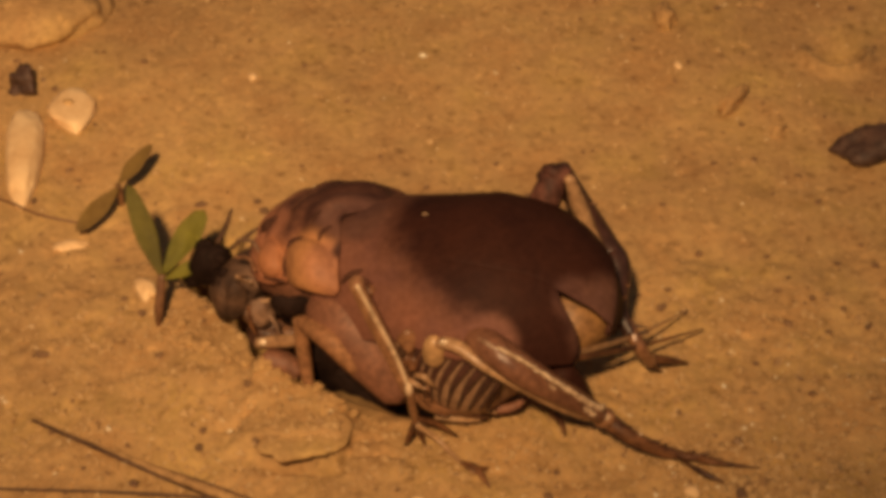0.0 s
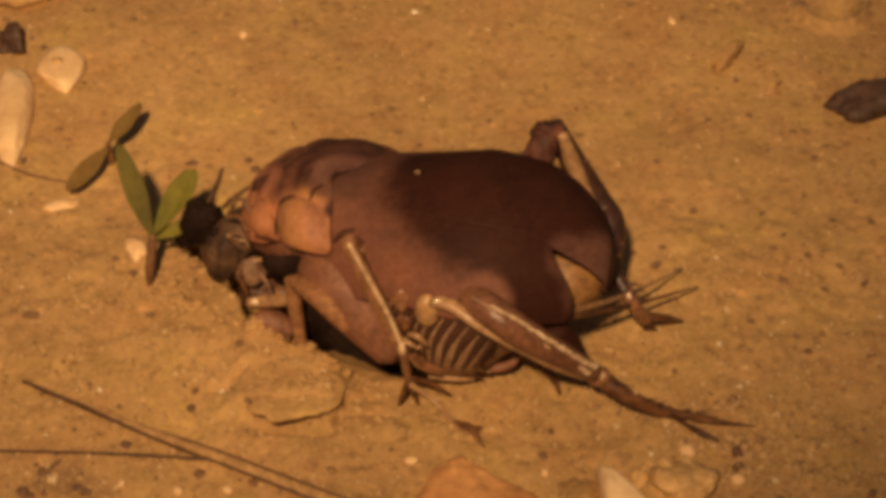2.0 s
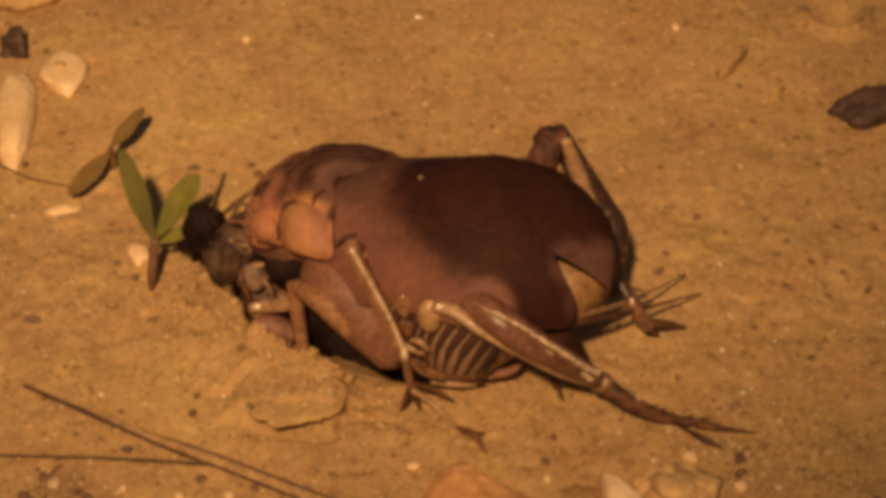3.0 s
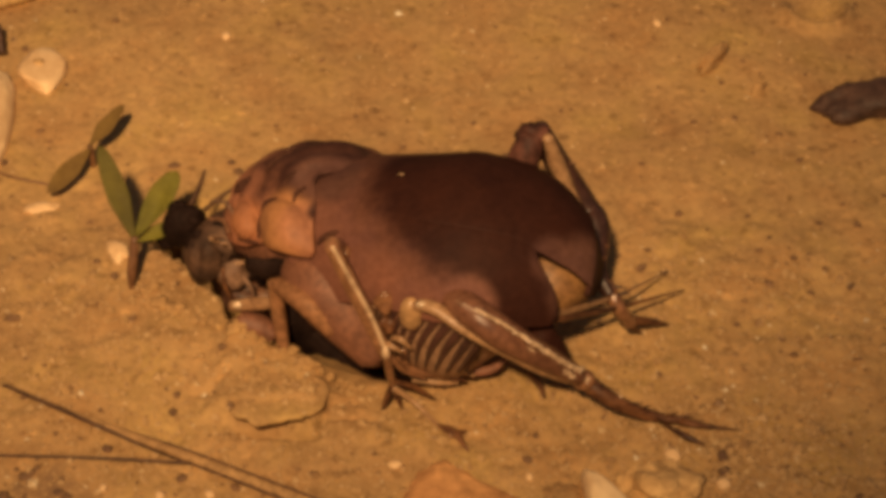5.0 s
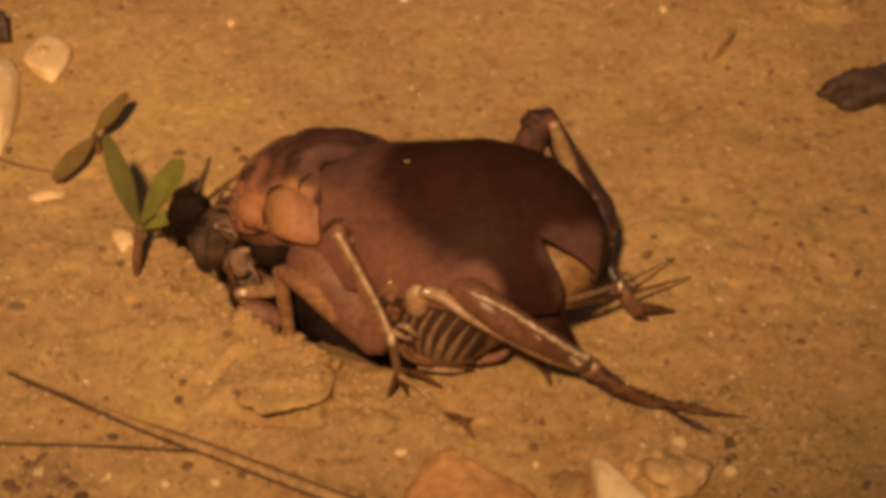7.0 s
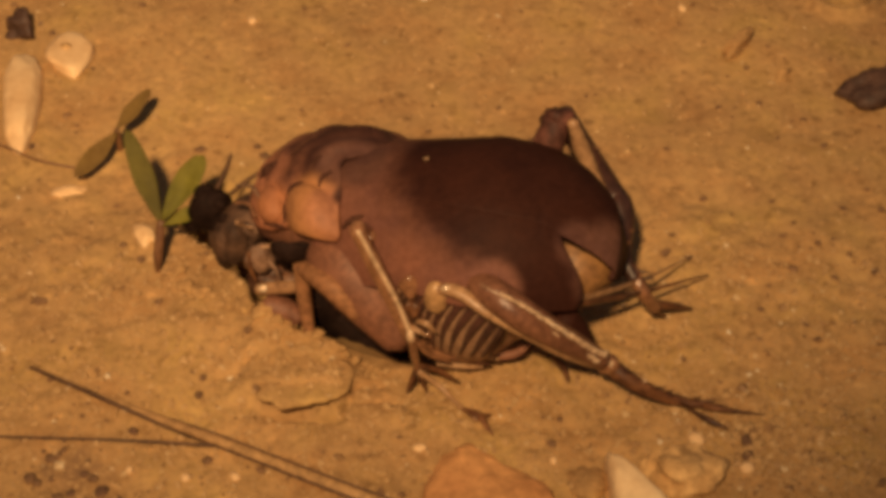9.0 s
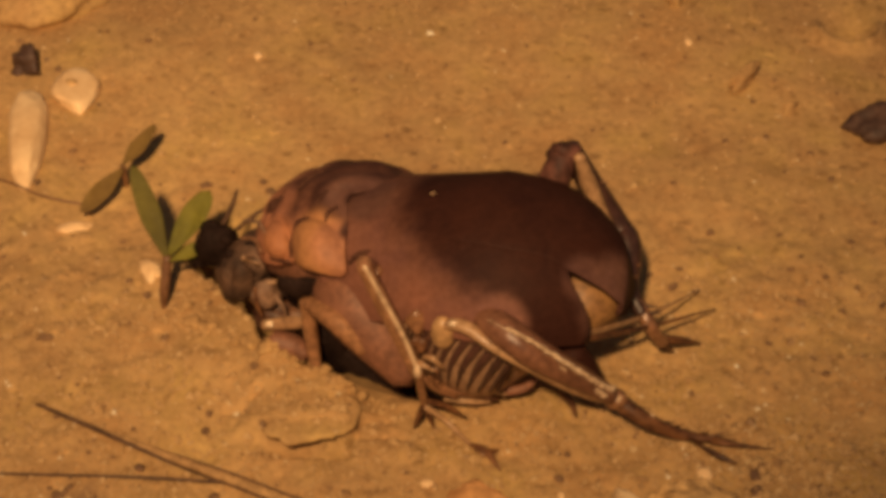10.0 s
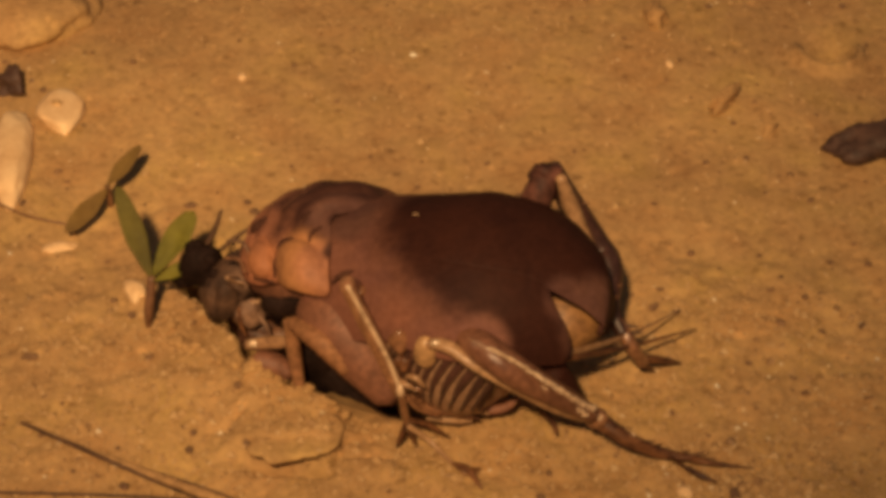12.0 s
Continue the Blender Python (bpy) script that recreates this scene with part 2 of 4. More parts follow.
DARK_STONE = mottled("dark_brown_stone", (0.14, 0.072, 0.047), (0.05, 0.027, 0.02), 0.6, 170, 800, 0.0003)
HUMUS = mottled("dark_humus", (0.25, 0.135, 0.072), (0.11, 0.058, 0.035), 0.85, 300, 900, 0.0004)
CRUMB = mottled("humus_crumb", (0.30, 0.17, 0.08), (0.15, 0.08, 0.042), 0.8, 120, 900, 0.0002)

# ---------------- shape helpers ----------------
ORIGIN = {}


def spline(keys, count):
    """Rows of numbers, smoothed through the key rows (Catmull-Rom), count rows in all."""
    k = np.array(keys, float)
    k = np.vstack([2 * k[0] - k[1], k, 2 * k[-1] - k[-2]])
    u = np.linspace(0, len(k) - 3 - 1e-9, count)
    i, f = u.astype(int), (u % 1)[:, None]
    a, b, c, d = k[i], k[i + 1], k[i + 2], k[i + 3]
    return 0.5 * (2 * b + (c - a) * f + (2 * a - 5 * b + 4 * c - d) * f**2 + (3 * b - a - 3 * c + d) * f**3)


def frames_along(path, up=(0, 0, 1)):
    t = np.gradient(path, axis=0)
    t /= np.linalg.norm(t, axis=1, keepdims=True) + 1e-12
    side = np.cross(t, np.array(up, float))
    bad = np.linalg.norm(side, axis=1) < 0.05
    side[bad] = np.cross(t[bad], (0.0, 1.0, 0.2))
    side /= np.linalg.norm(side, axis=1, keepdims=True)
    return t, side, np.cross(side, t)


def grid_faces(rows, cols, wrap=True, base=0):
    out = []
    for r in range(rows - 1):
        for c in range(cols if wrap else cols - 1):
            d = (c + 1) % cols
            out.append((base + r * cols + c, base + r * cols + d, base + (r + 1) * cols + d, base + (r + 1) * cols + c))
    return out


def tube(keys, n=10, count=24, squash=1.0, up=(0, 0, 1)):
    """A rod through rows of x, y, z, radius, with closed ends. squash: its height over its breadth."""
    p = spline(keys, count)
    c, rad = p[:, :3], np.maximum(p[:, 3], 0.02)
    t, side, top = frames_along(c, up)
    ang = np.linspace(0, 2 * math.pi, n, endpoint=False)
    ring = side[:, None] * np.cos(ang)[None, :, None] + squash * top[:, None] * np.sin(ang)[None, :, None]
    v = (c[:, None] + rad[:, None, None] * ring).reshape(-1, 3)
    ends = np.array([c[0] - t[0] * rad[0] * 0.6, c[-1] + t[-1] * rad[-1] * 0.6])
    f = grid_faces(count, n)
    k = len(v)
    f += [(k, (j + 1) % n, j) for j in range(n)] + [(k + 1, k - n + j, k - n + (j + 1) % n) for j in range(n)]
    return np.vstack([v, ends]), f


def loft(sections, n=40, count=48, grow=0.0, power=1.0):
    """A closed body through rows of x, y, z, half breadth, half height."""
    p = spline(sections, count)
    t, side, top = frames_along(p[:, :3])
    ang = np.linspace(0, 2 * math.pi, n, endpoint=False)
    cs, sn = np.cos(ang), np.sin(ang)
    cs, sn = np.sign(cs) * np.abs(cs) ** power, np.sign(sn) * np.abs(sn) ** power
    a, b = np.maximum(p[:, 3] + grow, 0.1), np.maximum(p[:, 4] + grow, 0.1)
    v = p[:, None, :3] + side[:, None] * (a[:, None] * cs)[..., None] + top[:, None] * (b[:, None] * sn)[..., None]
    v = v.reshape(-1, 3)
    k = len(v)
    ends = np.array([p[0, :3] - t[0] * a[0] * 0.35, p[-1, :3] + t[-1] * a[-1] * 0.45])
    f = grid_faces(count, n) + [(k, (j + 1) % n, j) for j in range(n)] + [(k + 1, k - n + j, k - n + (j + 1) % n) for j in range(n)]
    return np.vstack([v, ends]), f


def shell(sections, u0, u1, a0, a1, grow=0.5, thick=0.35, rows=36, cols=36, end=None, start=None, ripple=None):
    """A curved plate over a body: from u0 to u1 along it (0 to 1) and from angle a0 to a1 round it (0: flank, 90: back).
    a0 and a1 may be functions of the way along; end and start functions of the angle that draw its edges in."""
    fine = spline(sections, 201)
    t, side, top = frames_along(fine[:, :3])
    outer, inner = [], []
    for r in range(rows):
        s = r / (rows - 1)
        lo = a0(s) if callable(a0) else a0
        hi = a1(s) if callable(a1) else a1
        for c in range(cols):
            deg = lo + (hi - lo) * c / (cols - 1)
            first = u0 + (start(deg) if start else 0)
            last = u1 + (end(deg) if end else 0)
            k = (first + (last - first) * s) * 200
            k = min(max(k, 0), 199.999)
            i, w = int(k), k % 1
            q = fine[i] * (1 - w) + fine[i + 1] * w
            sd, tp = side[i] * (1 - w) + side[i + 1] * w, top[i] * (1 - w) + top[i + 1] * w
            g = grow + (ripple(s, deg) if ripple else 0)
            ang = radians(deg)
            way = sd * math.cos(ang), tp * math.sin(ang)
            outer.append(q[:3] + way[0] * (q[3] + g) + way[1] * (q[4] + g))
            inner.append(q[:3] + way[0] * (q[3] + g - thick) + way[1] * (q[4] + g - thick))
    v = np.vstack([outer, inner])
    k = rows * cols
    f = grid_faces(rows, cols, False)
    f += [tuple(reversed([i + k for i in q])) for q in grid_faces(rows, cols, False)]
    rim = [c for c in range(cols)] + [r * cols + cols - 1 for r in range(1, rows)] + [(rows - 1) * cols + c for c in range(cols - 2, -1, -1)] + [r * cols for r in range(rows - 2, 0, -1)]
    f += [(rim[j], rim[(j + 1) % len(rim)], rim[(j + 1) % len(rim)] + k, rim[j] + k) for j in range(len(rim))]
    return v, f


def stone(centre, size, turn=0.0, seed=0, rough=0.18, detail=3, flat=0.0, point=0.0, block=0.0):
    """A worn pebble: half sizes in x, y, z, turned about z, with an uneven skin."""
    bm = bmesh.new()
    bmesh.ops.create_icosphere(bm, subdivisions=detail, radius=1.0)
    m = Matrix.Rotation(radians(turn), 3, "Z")
    v = []
    for q in bm.verts:
        d = q.co.normalized()
        k = 1 + rough * noise.noise(d * 1.1 + Vector((seed * 3.7, seed, 0))) * 1.6 + rough * 0.5 * noise.noise(d * 3 + Vector((seed, 0, seed))) + rough * 0.22 * noise.noise(d * 7 + Vector((0, seed, 2 * seed)))
        if block:
            d = Vector([math.copysign(abs(c) ** (1 - block), c) for c in d])
        d = d * k
        z = d.z
        if flat and z > 1 - flat:
            z = 1 - flat + (z - 1 + flat) * 0.25
        w = m @ Vector((d.x * (1 - abs(point) * max(0, d.y * (1 if point > 0 else -1))) * size[0], d.y * size[1], z * size[2]))
        v.append((centre[0] + w.x, centre[1] + w.y, centre[2] + w.z))
    bm.verts.index_update()
    f = [tuple(x.index for x in face.verts) for face in bm.faces]
    bm.free()
    return np.array(v), f


def plate(centre, half, thick, tilt, seed, rings=12, n=72):
    """A ragged flat plate, tipped up at its near edge by tilt degrees."""
    top, low = [], []
    for r in range(rings + 1):
        s = r / rings
        for k in range(n):
            a = 2 * math.pi * k / n
            d = Vector((math.cos(a), math.sin(a), 0))
            reach = 1 + 0.22 * noise.noise(d * 1.3 + Vector((seed, 2, 0))) + 0.13 * noise.noise(d * 4 + Vector((0, seed, 1))) + 0.06 * noise.noise(d * 11 + Vector((seed, seed, 1)))
            x, y = half[0] * reach * s * d.x, half[1] * reach * s * d.y
            z = thick / 2 + 0.35 * noise.noise(Vector((x / 3, y / 3, seed))) - 0.25 * thick * s**6 - y * math.tan(radians(tilt))
            top.append((centre[0] + x, centre[1] + y, centre[2] + z))
            low.append((centre[0] + x * 0.97, centre[1] + y * 0.97, centre[2] + z - thick + 0.4 * thick * s**6))
    k = (rings + 1) * n
    f = grid_faces(rings + 1, n) + [tuple(reversed([i + k for i in q])) for q in grid_faces(rings + 1, n)]
    f += [(rings * n + j, rings * n + (j + 1) % n, k + rings * n + (j + 1) % n, k + rings * n + j) for j in range(n)]
    return np.array(top + low), f


def leaf(base, tip, width, normal=(0, 0, 1), sag=0.0, fold=0.06, thick=0.22, blunt=0.42, rows=18, cols=9, waist=0.35, swell=2.2):
    """A small blade with a sunk midrib, from base to tip."""
    base, tip, up = np.array(base, float), np.array(tip, float), np.array(normal, float)
    along = tip - base
    length = np.linalg.norm(along)
    along /= length
    side = np.cross(along, up)
    side /= np.linalg.norm(side)
    up = np.cross(side, along)
    top, low = [], []
    for r in range(rows):
        s = r / (rows - 1)
        half = width / 2 * (math.sin(math.pi * s**0.85) ** blunt * (waist + (1 - waist) * min(1, s * swell)) if 0 < s < 1 else 0.04)
        for c in range(cols):
            w = 2 * c / (cols - 1) - 1
            lift = fold * width * (abs(w) ** 1.3) - sag * length * s * s + 0.05 * width * math.sin(9 * s + 2 * w)
            p = base + along * (length * s) + side * (half * w) + up * lift
            edge = 1 - 0.75 * w * w
            top.append(p + up * thick / 2 * edge)
            low.append(p - up * thick / 2 * edge)
    v = np.vstack([top, low])
    k = rows * cols
    f = grid_faces(rows, cols, False) + [tuple(reversed([i + k for i in q])) for q in grid_faces(rows, cols, False)]
    rim = [c for c in range(cols)] + [r * cols + cols - 1 for r in range(1, rows)] + [(rows - 1) * cols + c for c in range(cols - 2, -1, -1)] + [r * cols for r in range(rows - 2, 0, -1)]
    f += [(rim[j], rim[(j + 1) % len(rim)], rim[(j + 1) % len(rim)] + k, rim[j] + k) for j in range(len(rim))]
    return v, f


def joined(*pieces):
    v, f, k = [], [], 0
    for pv, pf in pieces:
        v.append(pv)
        f += [tuple(i + k for i in q) for q in pf]
        k += len(pv)
    return np.vstack(v), f


def mesh_of(name, shape, mat, origin, smooth=True):
    v, f = shape
    me = bpy.data.meshes.new(name)
    me.from_pydata(((np.array(v) - np.array(origin)) * 0.001).tolist(), [], f)
    bm = bmesh.new()
    bm.from_mesh(me)
    bmesh.ops.recalc_face_normals(bm, faces=bm.faces)
    bm.to_mesh(me)
    bm.free()
    me.polygons.foreach_set("use_smooth", [smooth] * len(me.polygons))
    me.materials.append(mat)
    return me


def thing(name, origin, label, category, group=""):
    """An empty at the base of a thing that has parts."""
    ob = tagged(new(name), label, category, group)
    ob.location = Vector(origin) * 0.001
    ORIGIN[ob.name] = tuple(origin)
    return ob


def part(name, shape, mat, parent, label="", smooth=True):
    origin = ORIGIN[parent.name]
    ob = new(name, mesh_of(name, shape, mat, origin, smooth))
    ob.parent = parent
    ORIGIN[ob.name] = origin
    return tagged(ob, label)


def solid(name, shape, mat, label, category, group="", kind="", smooth=True):
    """A thing of one piece; its origin is the middle of its foot."""
    v = np.array(shape[0])
    origin = (*v[:, :2].mean(0), v[:, 2].min())
    ob = new(name, mesh_of(name, shape, mat, origin, smooth))
    ob.location = Vector(origin) * 0.001
    return tagged(ob, label, category, group, kind)


# ---------------- ground ----------------
LATTICE = np.random.RandomState(5).rand(256, 256)


def value_noise(x, y):
    i, j = np.floor(x).astype(int), np.floor(y).astype(int)
    f, g = x - i, y - j
    f, g = f * f * (3 - 2 * f), g * g * (3 - 2 * g)
    at = lambda p, q: LATTICE[p % 256, q % 256]
    return (at(i, j) * (1 - f) + at(i + 1, j) * f) * (1 - g) + (at(i, j + 1) * (1 - f) + at(i + 1, j + 1) * f) * g - 0.5


def fbm(x, y, size, octaves=3):
    total, amp, k = 0.0, 1.0, 1.0
    for o in range(octaves):
        total = total + amp * value_noise(x * k / size + 17 * o + 40, y * k / size + 31 * o + 80)
        amp, k = amp * 0.5, k * 2.03
    return total


def segment_gap(x, y, a, b):
    """Distance to the line from a to b, and how far along it."""
    dx, dy = b[0] - a[0], b[1] - a[1]
    u = np.clip(((x - a[0]) * dx + (y - a[1]) * dy) / (dx * dx + dy * dy), 0, 1)
    return np.hypot(x - a[0] - u * dx, y - a[1] - u * dy), u


def smooth_step(e0, e1, x):
    s = np.clip((x - e0) / (e1 - e0), 0, 1)
    return s * s * (3 - 2 * s)


BURROW_A, BURROW_B = (-26.0, -2.6), (-14.0, -12.8)
HOLLOW_A, HOLLOW_B = (-6.5, -11.6), (-3.0, -13.2)


def soil(x, y):
    """The height of the ground in millimetres."""
    x, y = np.asarray(x, float), np.asarray(y, float)
    near = np.exp(-(x * x + y * y) / 160.0**2)
    calm = 1 - 0.68 * smooth_step(-8, 14, y)
    h = 1.0 * fbm(x, y, 38, 2) + near * calm * (1.2 * fbm(x, y, 9, 3) + 0.75 * np.abs(fbm(x + 90, y, 3.2, 2)) + 0.2 * fbm(x, y + 50, 1.1, 2))
    h = h + (1 - near) * 30 * fbm(x, y, 900, 4)
    # spoil heaped along the mouth of the burrow
    h = h + 1.6 * np.exp(-(((x + 24) / 11) ** 2 + ((y + 20) / 9) ** 2)) + 1.0 * np.exp(-(((x + 33) / 9) ** 2 + ((y + 8) / 9) ** 2))
    h = h + 1.95 * np.exp(-(((x + 15.4) / 6.6) ** 6)) * smooth_step(-33.6, -31.8, y) * smooth_step(-18, -27, y)
    h = h - 3.2 * np.exp(-(((y + 34.7 + 0.10 * (x + 15)) / 0.7) ** 2) - ((x + 14.4) / 4.4) ** 6)
    # cracks that run on from the crust's edge
    for a, b, deep, wide in (((-10.4, -33.9), (-9.3, -31.3), 1.8, 0.42), ((-9.3, -31.3), (-6.9, -30.5), 0.9, 0.36), ((-9.6, -33.6), (-4.7, -33.0), 0.6, 0.36), ((-21.5, -29.9), (-20.2, -27.6), 0.9, 0.4), ((-23.5, -29.3), (-21.5, -29.9), 0.6, 0.36)):
        gap, u = segment_gap(x + 0.5 * fbm(x, y + 20, 2.2, 2), y + 0.5 * fbm(x + 20, y, 2.2, 2), a, b)
        h = h - deep * np.exp(-((gap / wide) ** 2))
    # a shallow pit with a raised near lip
    r = np.hypot((x - 49.6) / 4.0, (y - 40.6) / 4.9) + 0.12 * fbm(x, y, 3, 2)
    h = h - 1.6 * np.exp(-((r / 0.7) ** 2)) + 1.5 * np.exp(-(((r - 1.0) / 0.17) ** 2)) * smooth_step(43.5, 38.5, y)
    # the burrow's mouth
    d, u = segment_gap(x, y, BURROW_A, BURROW_B)
    d = d + 1.0 * (1 - u) + 1.0 * fbm(x + 33, y, 5, 3)
    h = h - 15 * smooth_step(6.2, 5.1, d)
    e, u = segment_gap(x, y, HOLLOW_A, HOLLOW_B)
    e = e + 1.4 * fbm(x + 71, y, 4, 3)
    # its lip slopes in gently below the thorax
    inside = np.clip(15.1 - e, 0, None)
    shelf = 3.6 * smooth_step(-1.5, -5.5, x) * smooth_step(-14.5, -10.5, x)
    return h - 0.55 * np.minimum(inside, shelf) - 22 * smooth_step(0.0, 1.0 + 0.3 * shelf, inside - shelf)


def ground():
    near = np.arange(-75, 75.01, 0.38)
    far = 75 * 1.22 ** np.arange(1, 32)
    xs = np.concatenate([-far[::-1], near, far])
    ys = xs
    gx, gy = np.meshgrid(xs, ys)
    v = np.stack([gx, gy, soil(gx, gy)], -1).reshape(-1, 3)
    n = len(xs)
    idx = np.arange(n * n).reshape(n, n)
    f = np.stack([idx[:-1, :-1], idx[:-1, 1:], idx[1:, 1:], idx[1:, :-1]], -1).reshape(-1, 4)
    me = bpy.data.meshes.new("ground")
    me.from_pydata((v * 0.001).tolist(), [], f.tolist())
    me.polygons.foreach_set("use_smooth", [True] * len(me.polygons))
    me.materials.append(SAND)
    tagged(new("ground", me), "dry yellowish sandy soil with a crumbly burrow mouth", "ground", "", "structure")


def loose_grains(count=34000):
    """Sand grains and soil crumbs, one object."""
    rng = np.random.RandomState(11)
    x, y = rng.uniform(-66, 66, count), rng.uniform(-56, 66, count)
    y[: count // 4] = rng.uniform(-56, -8, count // 4)
    x[:1100], y[:1100] = rng.normal(33, 6.5, 1100), rng.normal(-39.5, 4.5, 1100)
    r = 0.10 + 0.16 * rng.rand(count) ** 2 + 0.3 * rng.rand(count) ** 14
    d, u = segment_gap(x, y, BURROW_A, BURROW_B)
    keep = (d + 1.0 * (1 - u) > 5.6) & (segment_gap(x, y, HOLLOW_A, HOLLOW_B)[0] > 14.6)
    keep &= (y < -4) | (rng.rand(count) < 0.55)
    x, y, r = x[keep], y[keep], r[keep]
    r = r * np.where(y < -10, 1.22, 0.95)
    r[:800] *= 1.6
    crust = ((x + 15.2) / 5.3) ** 2 + ((y + 31) / 4.3) ** 2 < 1
    bed = np.where(crust, np.maximum(soil(x, y), 1.85 - 0.052 * (y + 31)), soil(x, y))
    k = len(x)
    corner = np.array([(1, 0, 0), (0, 1, 0), (-1, 0, 0), (0, -1, 0), (0, 0, 1), (0, 0, -1)], float)
    tri = np.array([(0, 1, 4), (1, 2, 4), (2, 3, 4), (3, 0, 4), (1, 0, 5), (2, 1, 5), (3, 2, 5), (0, 3, 5)])
    spin = rng.uniform(0, 6.28, k)
    c, s = np.cos(spin), np.sin(spin)
    shape = corner[None] * rng.uniform(0.6, 1.3, (k, 6, 1)) + rng.uniform(-0.25, 0.25, (k, 6, 3))
    sx, sy = shape[..., 0] * c[:, None] - shape[..., 1] * s[:, None], shape[..., 0] * s[:, None] + shape[..., 1] * c[:, None]
    v = np.stack([x[:, None] + r[:, None] * sx, y[:, None] + r[:, None] * sy, (bed + 0.35 * r)[:, None] + 0.8 * r[:, None] * shape[..., 2]], -1)
    f = (tri[None] + 6 * np.arange(k)[:, None, None]).reshape(-1, 3)
    me = bpy.data.meshes.new("sand_grains")
    me.from_pydata((v.reshape(-1, 3) * 0.001).tolist(), [], f.tolist())
    me.materials.append(GRAINS)
    tagged(new("sand_grains", me), "loose tan and whitish sand grains on the soil", "sand", "", "stuff")


def dark_crumbs(count=620):
    """Humus crumbs and coarse grains, one object."""
    rng = np.random.RandomState(23)
    shapes = []
    for k in range(count):
        x, y = (rng.uniform(-64, 64), rng.uniform(-54, 62)) if k > 16 else (rng.normal(34, 6), rng.normal(-39.5, 2.6))
        if min(segment_gap(x, y, BURROW_A, BURROW_B)[0], segment_gap(x, y, HOLLOW_A, HOLLOW_B)[0] - 6) < 9.5 or rng.rand() < (0.45 if y > 0 else 0.0) or rng.rand() < 0.6 * math.exp(-((x / 30) ** 2 + ((y - 30) / 25) ** 2)):
            continue
        r = 0.2 + 0.38 * rng.rand() ** 2.5
        shapes.append(stone((x, y, float(soil(x, y)) + 0.1 * r), (r * rng.uniform(0.8, 1.6), r, 0.6 * r), rng.uniform(0, 180), k, 0.25, 1))
    v, f = joined(*shapes)
    me = bpy.data.meshes.new("humus_crumbs")
    me.from_pydata((v * 0.001).tolist(), [], f)
    me.materials.append(CRUMB)
    tagged(new("humus_crumbs", me), "scattered dark brown crumbs of humus", "soil crumbs", "", "stuff")


ground()
loose_grains()
dark_crumbs()

# ---------------- the cricket ----------------
# x, y, z, half breadth, half height, from the neck to the tail
BODY = [(-19, -13.4, 9.2, 3.4, 3.6), (-14, -15, 11.2, 6.4, 6.6), (-7, -18, 11.5, 8.4, 8.2), (2.5, -22.6, 11.5, 11.2, 11.5), (8.5, -23.4, 11.1, 11.0, 11.2), (12.0, -22.6, 9.3, 8.9, 9.6), (14.2, -22.0, 7.9, 5.8, 7.0), (15.8, -21.6, 6.4, 3.4, 4.6)]


def rod(points, radii, n=10, count=22, squash=1.0):
    return tube([(*p, r) for p, r in zip(points, radii)], n, count, squash)


def spines(points, length, radius, lean, count, seed):
    """Short stiff spines along a shin."""
    rng = random.Random(seed)
    p = spline(points, count)
    out = []
    for q in p:
        side = Vector((rng.uniform(-1, 1), rng.uniform(-1, 0.2), rng.uniform(0.2, 1))).normalized()
        end = Vector(q) + side * length + Vector(lean) * length
        mid = (Vector(q) + end) / 2
        out.append(tube([(*q, radius), (*mid, radius * 0.7), (*end, radius * 0.15)], 6, 5))
    return out


